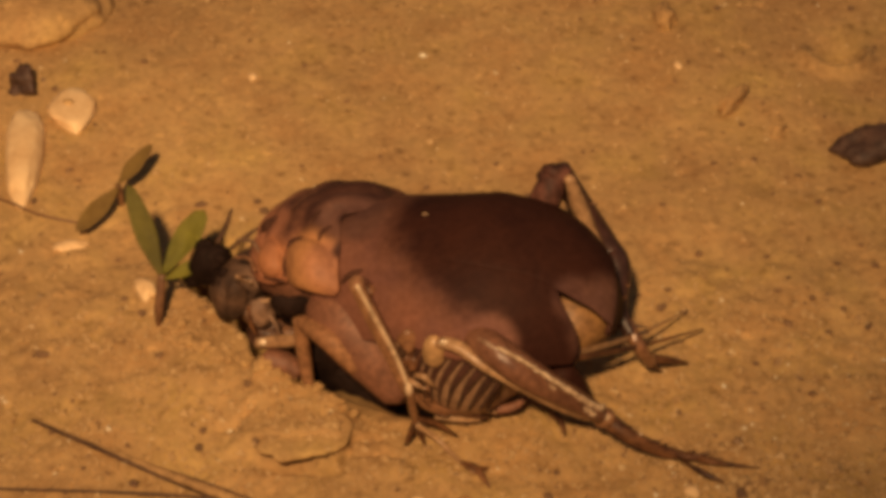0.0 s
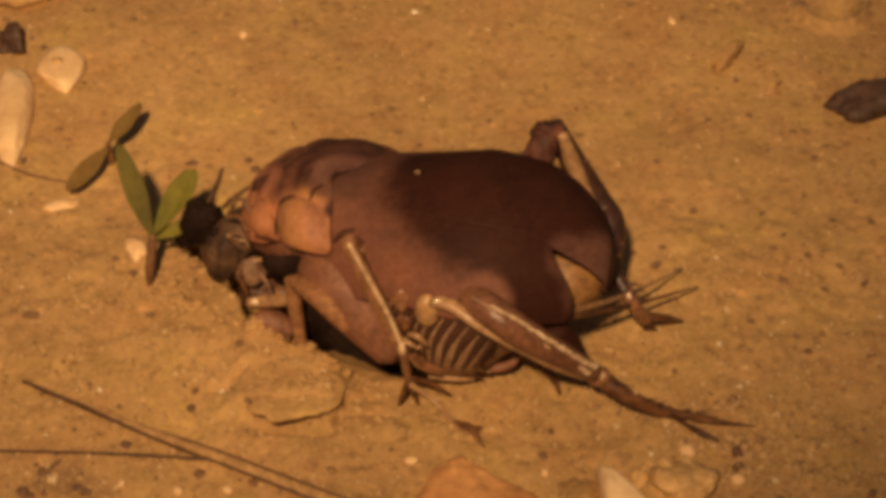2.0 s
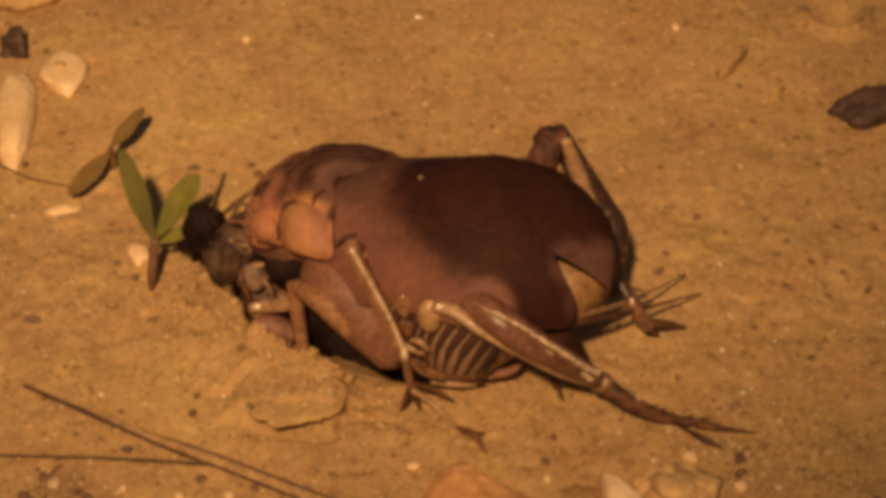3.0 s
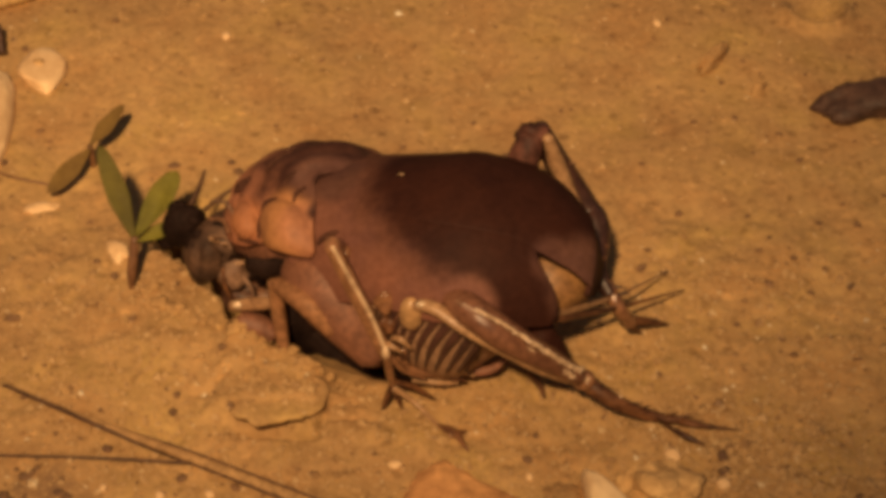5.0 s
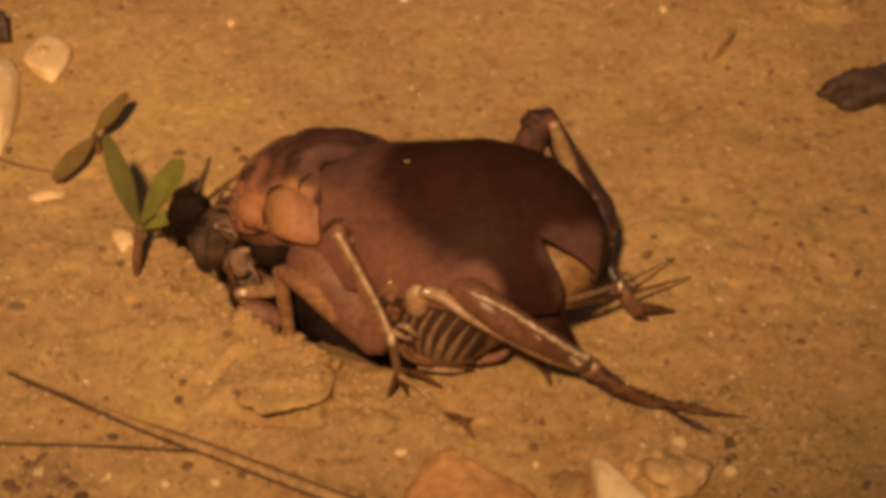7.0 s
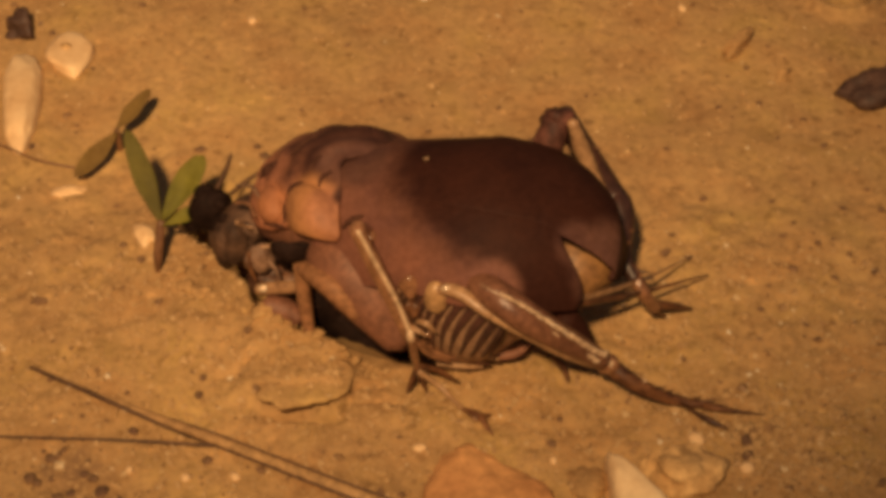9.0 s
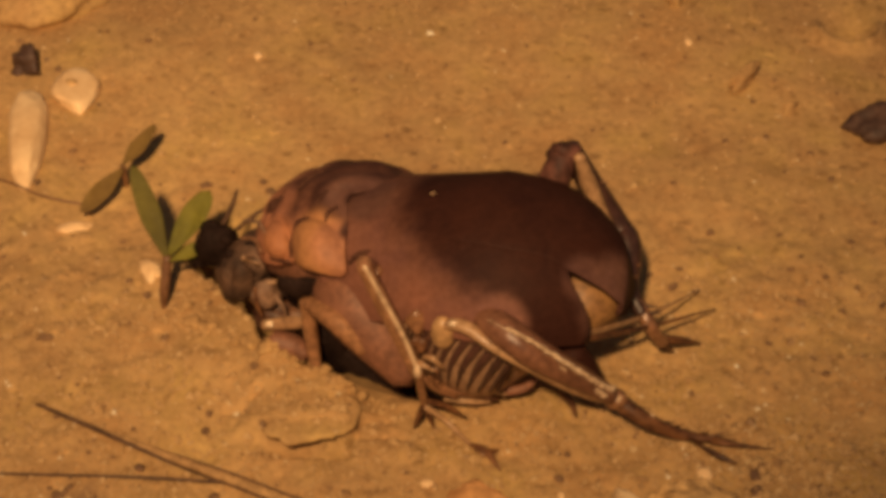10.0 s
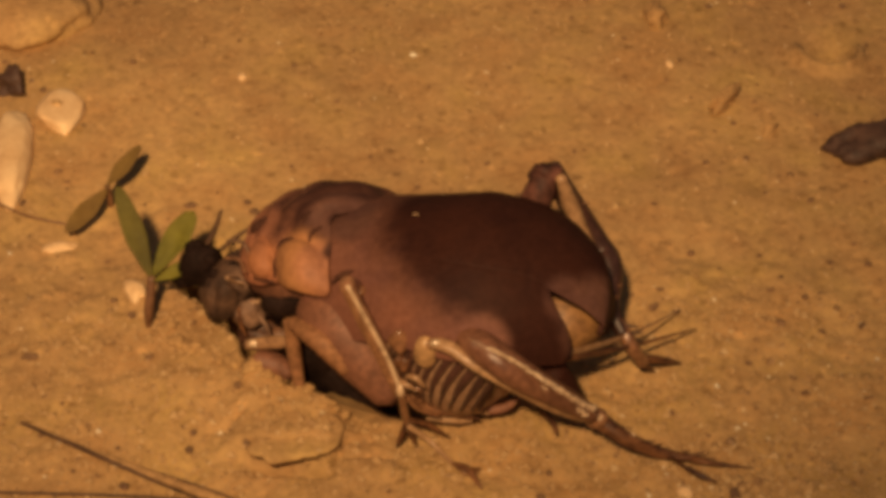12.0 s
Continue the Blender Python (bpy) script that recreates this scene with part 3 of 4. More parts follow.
def cricket():
    c = thing("cricket", (-2, -20, 0), "large fat brown cricket crouching at its burrow, dark wing cases", "cricket")
    part("thorax", loft(BODY[:4], 40, 40, -0.4), THORAX, c, "smooth red-brown thorax")
    BELLY = [*BODY[2:4], (6.5, -23.2, 10.6, 10.5, 10.6), (9.8, -23.6, 10.6, 6.6, 6.2), (13.0, -23.5, 12.7, 6.6, 4.5), (16.0, -22.8, 11.0, 4.2, 2.7)]
    belly = part("abdomen", loft(BELLY, 44, 44, -0.4), MEMBRANE, c, "pale soft abdomen with dark bands")
    along = spline(BELLY, 401)[:, 0]
    for k in range(3, 20):
        first, last = np.interp((-0.9 + 0.45 * k, -0.57 + 0.45 * k), along, np.linspace(0, 1, 401))
        slant = lambda d: 0.0005 * (d - 20) - 0.006 * math.cos(d / 9)
        part("abdomen_band", shell(BELLY, first, last, -24, 62, 0.0, 0.4, 5, 30, lambda d, w=last - first: slant(d) - 0.75 * w * float(smooth_step(10, -22, d)), slant), BAND, belly)
    part("tail_plate", shell(BELLY, 0.62, 1.0, -60, 140, 0.05, 0.4, 24, 30), TAIL, belly, "tan plate at the tail's end")

    low = lambda s: -22 + 36 * min(1, s * 2.4)
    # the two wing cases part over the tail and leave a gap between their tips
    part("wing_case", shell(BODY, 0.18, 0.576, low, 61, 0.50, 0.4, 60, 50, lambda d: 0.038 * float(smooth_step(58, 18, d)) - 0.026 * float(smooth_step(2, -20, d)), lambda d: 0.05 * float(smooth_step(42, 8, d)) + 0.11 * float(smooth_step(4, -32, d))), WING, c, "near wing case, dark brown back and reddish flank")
    droop = lambda s: float(np.interp(s, (0, 0.35, 0.44, 0.482, 0.506, 0.567, 0.634, 0.78, 0.9, 1), (60, 60, 58, 54, 49, 37, 31, 27, 31, 34)))
    draw_in = lambda s, d: -1.0 * float(smooth_step(0.6, 0.95, s)) * float(smooth_step(150, 100, d)) - 0.7 * float(smooth_step(0.12, 0.03, s)) * float(smooth_step(70, 90, d)) - 0.9 * float(smooth_step(0.45, 0.7, s)) * float(smooth_step(70, 95, d)) * float(smooth_step(190, 150, d))
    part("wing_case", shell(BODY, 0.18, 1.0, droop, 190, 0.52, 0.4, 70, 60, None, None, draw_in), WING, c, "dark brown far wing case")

    # the shield over the fore body
    front = [(-19.4, -13.2, 9.6, 3.0, 3.0), (-17.2, -13.8, 10.1, 5.2, 4.9), (-14.0, -14.8, 11.0, 7.2, 7.1), (-10.3, -16.2, 11.6, 8.6, 8.5), (-6.0, -18.4, 11.5, 9.4, 8.0)]
    def swell(u, d):
        high = 0.13 * math.sin(34 * u - d / 9) * float(smooth_step(48, 66, d)) + 0.16 * math.sin(8 * u) + 0.08 * math.sin(d / 13) + 0.10 * math.sin(d / 5 + 5 * u)
        for mid_u, left, right, mid_d, half, lift in ((0.765, 0.2, 0.23, 34, 20, 1.7), (0.42, 0.15, 0.14, 39, 18, 1.3)):
            r = math.hypot((u - mid_u) / (left if u < mid_u else right), (d - mid_d) / half)
            high += lift * max(0, 1 - r * r) - 0.22 * math.exp(-(((r - 1.03) / 0.1) ** 2)) * float(smooth_step(0.97, 0.85, u))
        return high - 1.1 * float(smooth_step(25, 14, d)) * float(smooth_step(0.45, 0.65, u))

    skirt = lambda d: float(np.interp(d, (15, 19, 24, 31, 39, 47, 55, 63, 71, 79, 87, 95, 105), (-0.2, -0.1, -0.04, -0.025, -0.05, -0.08, -0.11, -0.14, -0.165, -0.175, -0.13, -0.08, 0))) + 0.005 * math.sin(d / 4.1)
    shield = part("shield", shell(front, 0.09, 0.98, lambda s: 15 + 11 * s**3, 205, 0.45, 0.5, 90, 150, skirt, lambda d: 0.03 * math.sin(d / 9), lambda s, d: swell(0.09 + 0.89 * s, d) - 0.45 * float(smooth_step(0.78, 1.0, s)) * float(smooth_step(44, 54, d))), SHIELD, c, "pinkish tan neck shield with orange side lobes and dark mottled back")
    for line, radii in (
        (((-16.0, -20.1, 16.6), (-15.5, -19.6, 17.5), (-14.4, -19.9, 18.3)), (0.15, 0.4, 0.15)),
        (((-13.8, -19.1, 19.0), (-13.2, -18.4, 19.6), (-11.5, -16.9, 20.3)), (0.15, 0.45, 0.2)),
        (((-12.7, -21.1, 18.7), (-12.4, -20.3, 19.2), (-11.5, -19.8, 19.7)), (0.15, 0.35, 0.2)),
        (((-19.0, -15.2, 14.8), (-18.3, -15.3, 16.0), (-17.3, -15.3, 17.1)), (0.4, 0.95, 0.5)),
        (((-16.3, -21.6, 14.4), (-16.3, -20.8, 15.6), (-16.0, -20.1, 16.6)), (0.2, 0.28, 0.15)),
        (((-19.6, -17.7, 11.4), (-17.8, -20.4, 13.1), (-16.5, -21.6, 13.8)), (0.25, 0.35, 0.25)),
        (((-15.8, -15.5, 18.3), (-14.6, -14.5, 18.9), (-13.1, -13.8, 19.5)), (0.2, 0.4, 0.3)),
    ):
        part("crease", rod(line, [0.65 * r for r in radii], 10, 30), SHIELD_DARK, shield)

    # head, bowed into the burrow
    head = part("head", joined(stone((-23.1, -14.2, 5.0), (2.1, 2.0, 3.1), 15, 5, 0.2), loft([(-18.6, -13.0, 8.6, 2.6, 2.8), (-20.6, -13.4, 7.6, 2.5, 2.8), (-22.4, -13.8, 6.2, 2.2, 2.5), (-23.4, -14.0, 5.0, 1.4, 1.7)], 28, 28)), HEADSKIN, c, "grey-brown head bowed down")
    part("eye", stone((-24.9, -12.1, 8.0), (2.4, 1.8, 2.7), 20, 3, 0.14), BLACK, head, "black eye")
    # Black lumps extend the eye and paint the shadowed hole under the leaf.
    part("brow_shade", stone((-26.6, -10.8, 5.5), (2.5, 1.5, 1.4), 10, 5, 0.25), BLACK, head)
    part("brow_shade", stone((-23.7, -12.4, 9.5), (1.3, 1.0, 1.1), 40, 14, 0.25), BLACK, head)
    part("brow_shade", stone((-25.7, -10.8, 9.0), (1.0, 0.9, 1.2), 10, 15, 0.25), BLACK, head)
    part("brow_shade", stone((-23.4, -13.9, 7.5), (1.1, 1.0, 1.5), 30, 9, 0.5), BLACK, head)
    part("mouthpart", stone((-15.8, -15.5, 5.0), (2.7, 2.2, 1.9), 0, 21, 0.3), BLACK, head, "black-brown mouthpart")
    # Black lump stands in for shade in the hollow below the shield.
    part("throat", stone((-15.4, -22.4, 11.2), (2.3, 0.7, 1.5), -10, 24, 0.25), BLACK, head, "black lump painting the shade in the throat hollow")
    part("cheek", stone((-19.4, -18.2, 6.6), (1.5, 0.9, 1.7), 15, 27, 0.32), PALP_GREY, head, "greyish tan cheek")
    part("cheek_plate", stone((-22.0, -16.4, 6.6), (1.3, 0.9, 2.5), 18, 28, 0.16), HEADSKIN, head, "mottled grey-brown cheek plate")
    part("palp", rod([(-20.4, -18.9, 8.0), (-20.3, -19.4, 6.2), (-19.8, -19.6, 4.6)], [0.2, 0.26, 0.12], 8), LEG_DARK, head, "dark thin palp")
    part("palp", rod([(-18.4, -19.6, 7.6), (-17.6, -20.2, 6.6), (-17.2, -20.6, 5.6)], [0.2, 0.24, 0.12], 8), PALP_GREY, head, "greyish tan palp")
    part("jaw", stone((-20.1, -15.6, 4.5), (1.5, 1.2, 1.7), 20, 31, 0.25), LEG_DARK, head, "brown jaw")
    part("jaw", stone((-20.7, -15.3, 7.0), (1.2, 1.0, 1.3), 0, 17, 0.45), HEADSKIN, head)
    part("chest", stone((-17.7, -17.1, 2.6), (3.2, 1.5, 1.6), 0, 44, 0.3), LEG_DARK, head, "dull brown chest under the head")
    # Short pale palp, placed to paint a bright glint by the mouth.
    part("palp", rod([(-19.2, -18.4, 8.2), (-18.2, -18.1, 8.2), (-17.3, -17.3, 8.0)], [0.16, 0.24, 0.12]), LEG_PALE, head)
    part("palp", rod([(-21.8, -16.3, 10.0), (-20.2, -16.5, 9.5), (-16.9, -17.0, 9.5)], [0.3, 0.32, 0.2]), LEG_PALE, head)
    for k, (a, b) in enumerate((((-21.7, -14.6, 13.5), (-18.9, -18.7, 15.0)), ((-21.8, -16.8, 13.0), (-19.4, -20.2, 14.0)), ((-21.6, -18.3, 12.0), (-19.2, -21.6, 13.0)))):
        part("collar_fold", rod([a, [(p + q) / 2 + 0.4 for p, q in zip(a, b)], b], [0.12, 0.2, 0.14], 7, 10), LEG if k % 2 else PALP_GREY, head)
    part("antenna", rod([(-22.6, -11.8, 10.0), (-20.7, -11.9, 12.0), (-17.6, -11.5, 14.0)], [0.28, 0.2, 0.12], 6), TWIG, head)
    part("antenna", rod([(-24.3, -9.7, 9.0), (-23.3, -9.2, 11.0), (-22.6, -8.8, 13.0)], [0.35, 0.28, 0.15], 6), TWIG, head)

    # legs of the far side, deep in the hollow, near-black to paint its shade
    part("far_fore_leg", rod([(-13.5, -18.5, 3.0), (-11.3, -16.6, -2.0), (-8.9, -15.9, -6.0)], [2.6, 3.4, 2.4], 12), BLACK, c, "far fore leg, blackened to paint the burrow's shade")
    part("far_middle_leg", rod([(-11.2, -18.6, -1.0), (-7.5, -20.0, -3.0), (-4.2, -23.3, -2.0)], [2.2, 2.6, 1.8], 12), BLACK, c, "far middle leg, blackened to paint the burrow's shade")
    part("middle_hip", rod([(-10.9, -18.0, 10.1), (-9.4, -23.5, 10.6), (-7.1, -26.7, 8.5), (-4.6, -29.5, 5.0)], [4.2, 4.4, 3.5, 1.6], 24, 28), THORAX, c, "smooth red-brown hip of the middle leg")
    # fore leg of the near side, folded over the burrow's lip
    fore = part("fore_leg", rod([(-8.7, -28.8, 8.4), (-11.5, -27.3, 10.9), (-14.5, -23.6, 10.0)], [1.0, 1.25, 0.85], 12), FORE, c, "amber brown folded fore leg")
    part("shin", rod([(-14.9, -22.6, 9.5), (-14.6, -23.0, 5.5), (-14.1, -24.3, 1.0)], [0.75, 0.8, 0.6]), LEG, fore)
    part("foot", rod([(-15.0, -21.5, 5.5), (-16.9, -20.6, 4.6), (-19.7, -19.8, 3.6)], [0.6, 0.75, 0.6]), LEG_PALE, fore, "pale glinting foot segment")
    # Added pale bead paints the foot's glint.
    part("claw", stone((-18.9, -20.3, 4.2), (0.75, 0.45, 0.4), 0, 4, 0.1, 2), RIDGE_GLINT, fore, "pale bead painting the glint on the fore foot")
    part("claw", rod([(-18.8, -21.1, 2.5), (-16.7, -21.4, 2.0), (-15.2, -22.2, 1.5)], [1.2, 1.4, 0.8]), THORAX, fore)

    part("wing_seam", rod([(-10.2, -25.0, 16.5), (-9.6, -24.9, 17.3), (-8.8, -25.0, 17.9), (-8.1, -25.1, 18.3)], [0.12, 0.3, 0.3, 0.1], 8, 16), SHIELD_DARK, c, "dark seam over the middle leg's root")
    # middle leg of the near side
    mid = part("middle_leg", rod([(-7.3, -27.3, 17.1), (-8.0, -27.0, 17.9), (-8.5, -30.7, 21.5)], [0.8, 0.8, 0.75]), LEG, c)
    part("shin", rod([(-8.6, -31.0, 21.6), (-6.8, -31.8, 17.4), (-5.0, -32.6, 13.2), (-3.4, -33.3, 9.2)], [0.7, 0.8, 0.76, 0.7], 12), SHIN, mid, "shiny amber shin")
    # The pale line paints the bright streak along the shin.
    part("ridge_glint", rod([(-8.4, -32.0, 22.2), (-6.6, -32.3, 18.0), (-4.7, -33.1, 13.9), (-3.4, -33.7, 10.0)], [0.2, 0.26, 0.24, 0.26], 8, 30), RIDGE_GLINT, mid)
    part("joint", stone((-3.4, -33.9, 10.1), (0.42, 0.4, 0.85), 0, 12, 0.25, 2), RIDGE_GLINT, mid, "shiny pale joint")
    part("ankle", rod([(-3.3, -33.7, 9.6), (-3.1, -33.0, 6.8), (-2.8, -32.0, 3.8)], [0.46, 0.44, 0.4], 9, 14), LEG, mid)
    for b, e in (((-3.4, -32.0, 2.0), (-3.9, -31.9, 0.3)), ((-2.4, -31.9, 2.0), (-1.9, -31.8, 0.3)), ((-0.6, -31.3, 2.8), (1.5, -30.7, 0.4))):
        part("spur", rod([(-2.8, -32.1, 4.4), b, e], [0.26, 0.32, 0.12], 7, 10), LEG_DARK, mid)
    part("spur", rod([(-2.9, -32.9, 8.4), (-1.6, -32.4, 6.2), (0.6, -31.6, 4.2)], [0.34, 0.32, 0.1], 7, 10), LEG, mid)
    part("foot", rod([(-2.7, -32.2, 3.6), (-0.6, -32.2, 1.5), (1.5, -34.2, 0.6), (3.2, -36.0, 0.5)], [0.36, 0.28, 0.22, 0.3], 8), LEG_PALE, mid, "pale dusty foot")
    for e in ((4.8, -38.0, 0.2), (4.6, -35.4, 0.6)):
        part("claw", rod([(1.9, -34.6, 0.6), (3.4, -35.8, 0.8), e], [0.22, 0.42, 0.12], 7, 10), LEG_DARK, mid)

    # hind leg of the near side, stretched out behind
    hind = part("hind_leg", rod([(2.1, -30.5, 15.3), (4.7, -35.0, 16.8), (7.8, -36.6, 15.2), (11.6, -35.7, 11.4), (15.7, -33.6, 6.5)], [1.3, 1.7, 1.75, 1.5, 1.1], 16, 30, 0.9), THIGH, c, "amber brown hind thigh")
    part("hip", stone((-0.9, -33.2, 14.6), (1.15, 0.9, 2.0), -12, 8, 0.05), HIP, hind, "pale rounded hip")
    # Beyond the hip this pale rod paints the amber light along the thigh.
    part("trochanter_glow", rod([(-1.1, -32.7, 15.0), (0.2, -33.7, 16.2), (1.9, -34.6, 16.2), (4.3, -36.0, 15.1), (8.2, -36.3, 12.4), (11.8, -35.3, 9.0), (15.0, -33.8, 5.9)], [0.6, 0.75, 0.75, 0.65, 0.6, 0.6, 0.4], 12, 40, 0.8), LEG_PALE, hind, "pale trochanter, run on to paint the thigh's lit lower edge")
    # Small pale lump, a highlight put on as shape and colour.
    part("hip_glint", stone((0.1, -34.2, 16.7), (0.6, 0.35, 0.35), 0, 6, 0.1, 2), RIDGE_GLINT, hind, "pale lump painting a glint on the trochanter")
    # Pale ridge lines and bumps carry the thigh's glints in their colour.
    part("ridge_glint", rod([(3.4, -36.2, 19.0), (7.7, -37.7, 17.3), (11.4, -36.9, 13.6), (15.6, -33.9, 7.6)], [0.04, 0.08, 0.14, 0.18], 6), RIDGE_GLINT, hind)
    part("ridge_glint", rod([(8.6, -37.2, 15.2), (9.8, -37.5, 14.6), (11.2, -37.2, 13.0), (15.0, -34.9, 7.8)], [0.03, 0.12, 0.2, 0.2], 6), RIDGE_GLINT, hind)
    rng = random.Random(41)
    for line, count in (([(5.4, -37.0, 18.6), (7.9, -37.9, 17.5), (11.5, -37.2, 13.8), (15.5, -34.5, 8.0)], 52), ([(10.6, -37.2, 13.4), (13.0, -36.2, 10.4), (15.0, -35.1, 7.8)], 22), ([(12.4, -36.8, 12.5), (15.3, -34.6, 8.4)], 10)):
        for n, q in enumerate(spline(line, count)):
            grow = 0.10 + 0.24 * (n / count) ** 1.2 * rng.uniform(0.6, 1.3)
            part("glint_bead", stone([c + rng.uniform(-0.08, 0.08) for c in q], (grow * 1.5, grow, grow), -15, n, 0.15, 2), RIDGE_GLINT, hind)
    part("knee", stone((16.3, -33.4, 5.8), (1.25, 1.1, 1.15), -30, 4, 0.1), LEG, hind)
    # Pale streaks and a spot paint glints at the knee and upper shin.
    part("knee_glint", rod([(15.5, -34.7, 7.7), (15.9, -34.1, 7.8), (16.3, -33.4, 7.5)], [0.2, 0.3, 0.16], 8, 12), RIDGE_GLINT, hind, "pale streak painting a glint on the knee")
    part("knee_glint", rod([(16.5, -34.6, 6.5), (16.7, -34.2, 6.6), (16.9, -33.8, 6.5)], [0.14, 0.22, 0.12], 8, 12), RIDGE_GLINT, hind, "pale streak painting a glint on the knee")
    part("knee_glint", stone((20.0, -34.3, 4.2), (0.3, 0.22, 0.2), 20, 15, 0.2, 2), RIDGE_GLINT, hind, "pale spot painting a glint on the shin")
    line = [(16.3, -33.2, 5.6), (19.3, -34.4, 3.8), (22.9, -34.2, 1.6), (26.1, -34.5, 1.0)]
    shin = part("shin", rod(line, [0.95, 0.85, 0.65, 0.4], 10), LEG_DARK, hind, "dark spiny hind shin")
    for shape in spines(line, 1.7, 0.22, (0.9, -0.2, -0.2), 12, 3):
        part("spine", shape, LEG_DARK, shin)
    part("foot", rod([(25.5, -34.2, 1.0), (27.5, -34.7, 0.7), (29.6, -34.9, 0.5), (32.4, -35.2, 0.3)], [0.5, 0.36, 0.2, 0.06], 8), LEG_DARK, hind)
    part("spur", rod([(24.6, -34.8, 0.8), (26.8, -36.3, 0.5), (28.5, -37.1, 0.2)], [0.14, 0.36, 0.12], 7, 10), LEG_DARK, hind)

    # belly margin and the feet tucked under it
    part("side_plate", stone((-3.2, -31.8, 14.7), (1.25, 0.7, 1.3), 10, 61, 0.3), LEG, c, "amber side plate by the hip")
    part("side_plate", stone((-3.0, -32.1, 12.2), (1.0, 0.6, 1.0), 30, 62, 0.4), LEG_DARK, c, "brown side plate by the hip")
    part("belly_margin", rod([(-2.8, -29.1, 6.0), (0.3, -29.2, 4.5), (3.9, -29.3, 3.2), (7.0, -29.6, 3.5), (8.8, -29.4, 5.0)], [0.35, 0.45, 0.5, 0.5, 0.2], 10), THORAX, c)
    for mat, r, line in (
        (LEG_PALE, 0.3, ((-2.7, -33.4, 11.6), (-1.8, -34.2, 12.0), (-0.9, -34.2, 10.8))),
        (LEG, 0.28, ((-4.7, -31.9, 13.7), (-4.5, -32.5, 12.0), (-3.9, -32.5, 9.8))),
        (LEG_PALE, 0.26, ((-4.1, -32.6, 10.8), (-2.8, -33.6, 10.6), (-1.8, -33.9, 10.1))),
        (LEG_PALE, 0.36, ((-2.4, -31.0, 7.5), (-0.9, -31.0, 7.0), (0.9, -31.0, 6.5))),
        (LEG, 0.3, ((-2.6, -31.5, 7.0), (-0.5, -31.1, 6.0), (2.7, -30.6, 5.5))),
        (LEG_PALE, 0.36, ((0.1, -30.8, 5.2), (2.7, -30.5, 4.6), (5.5, -30.7, 3.8))),
        (LEG, 0.34, ((-2.1, -31.4, 6.0), (0.3, -31.0, 4.5), (3.0, -30.6, 3.5))),
        (LEG_PALE, 0.3, ((-0.8, -30.0, 2.6), (1.8, -30.0, 2.2), (3.9, -29.7, 1.8))),
        (LEG, 0.34, ((-1.9, -32.0, 8.6), (-0.4, -31.7, 7.6), (1.6, -31.2, 6.8))),
        (LEG_DARK, 0.3, ((-2.0, -31.8, 7.6), (0.2, -31.3, 6.2), (2.6, -30.9, 5.2))),
        (LEG_DARK, 0.26, ((0.4, -30.9, 4.6), (2.4, -30.6, 3.6), (4.6, -30.5, 2.9))),
        (LEG_DARK, 0.34, ((-2.8, -29.1, 9.5), (-2.4, -30.2, 8.0), (-1.8, -30.8, 6.0))),
    ):
        part("tucked_foot", rod(line, [r * 0.9, r * 1.15, r * 0.5], 8), mat, c)
    part("tucked_foot", rod([(10.9, -28.9, 3.0), (12.1, -29.5, 1.5), (12.7, -30.4, 0.3)], [0.6, 0.4, 0.15], 8), LEG_DARK, c)

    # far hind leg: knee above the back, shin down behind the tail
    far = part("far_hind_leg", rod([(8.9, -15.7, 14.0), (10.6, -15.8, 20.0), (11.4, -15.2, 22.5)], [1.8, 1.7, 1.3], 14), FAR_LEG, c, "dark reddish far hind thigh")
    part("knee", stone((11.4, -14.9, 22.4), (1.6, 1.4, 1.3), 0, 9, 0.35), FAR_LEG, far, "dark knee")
    line = [(12.0, -13.6, 22.0), (14.8, -13.6, 16.5), (17.2, -14.4, 12.4), (18.1, -16.2, 11.0), (18.4, -20.3, 9.0), (19.6, -22.8, 7.5)]
    shin = part("shin", rod(line, [1.3, 1.35, 1.45, 1.75, 0.95, 0.65], 12, 40), BAND, far, "dark brown shin")
    part("shin_stripe", rod([(12.9, -16.3, 23.2), (14.0, -16.1, 19.4), (15.4, -16.8, 16.2), (17.0, -17.8, 13.6)], [0.6, 0.95, 0.75, 0.4], 6), LEG_PALE, shin, "pale stripe on the shin")
    for shape in spines(line, 1.5, 0.3, (0.6, 0.0, -0.2), 14, 8):
        part("spine", shape, LEG_DARK, shin)
    part("foot", rod([(19.3, -21.6, 8.2), (20.4, -23.3, 6.4), (21.9, -22.9, 3.6)], [0.65, 0.78, 0.7], 8), LEG, far)
    part("claw", rod([(21.4, -22.6, 4.0), (22.3, -21.9, 2.2), (23.3, -21.0, 0.6)], [0.6, 0.4, 0.12], 6, 8), LEG_DARK, far)
    part("claw", rod([(21.5, -22.6, 4.0), (24.0, -21.2, 2.4), (26.2, -19.7, 0.6)], [0.55, 0.45, 0.12], 6, 8), LEG_DARK, far)

    # Added dark lobe fills the wedge where the thigh's shadow falls.
    part("thigh_shadow_lobe", rod([(11.6, -32.2, 11.2), (13.4, -32.0, 8.0), (15.4, -31.6, 4.6)], [1.6, 1.5, 0.5], 14, 20), WING, c, "dark lobe standing in for the thigh's shadow")
    # tail feelers
    part("tail_feeler", rod([(11.8, -32.7, 13.0), (14.9, -29.9, 11.0), (19.6, -24.3, 7.0), (28.2, -14.7, 1.0)], [0.42, 0.36, 0.26, 0.08], 8), LEG_DARK, c, "dark tapering tail feeler")
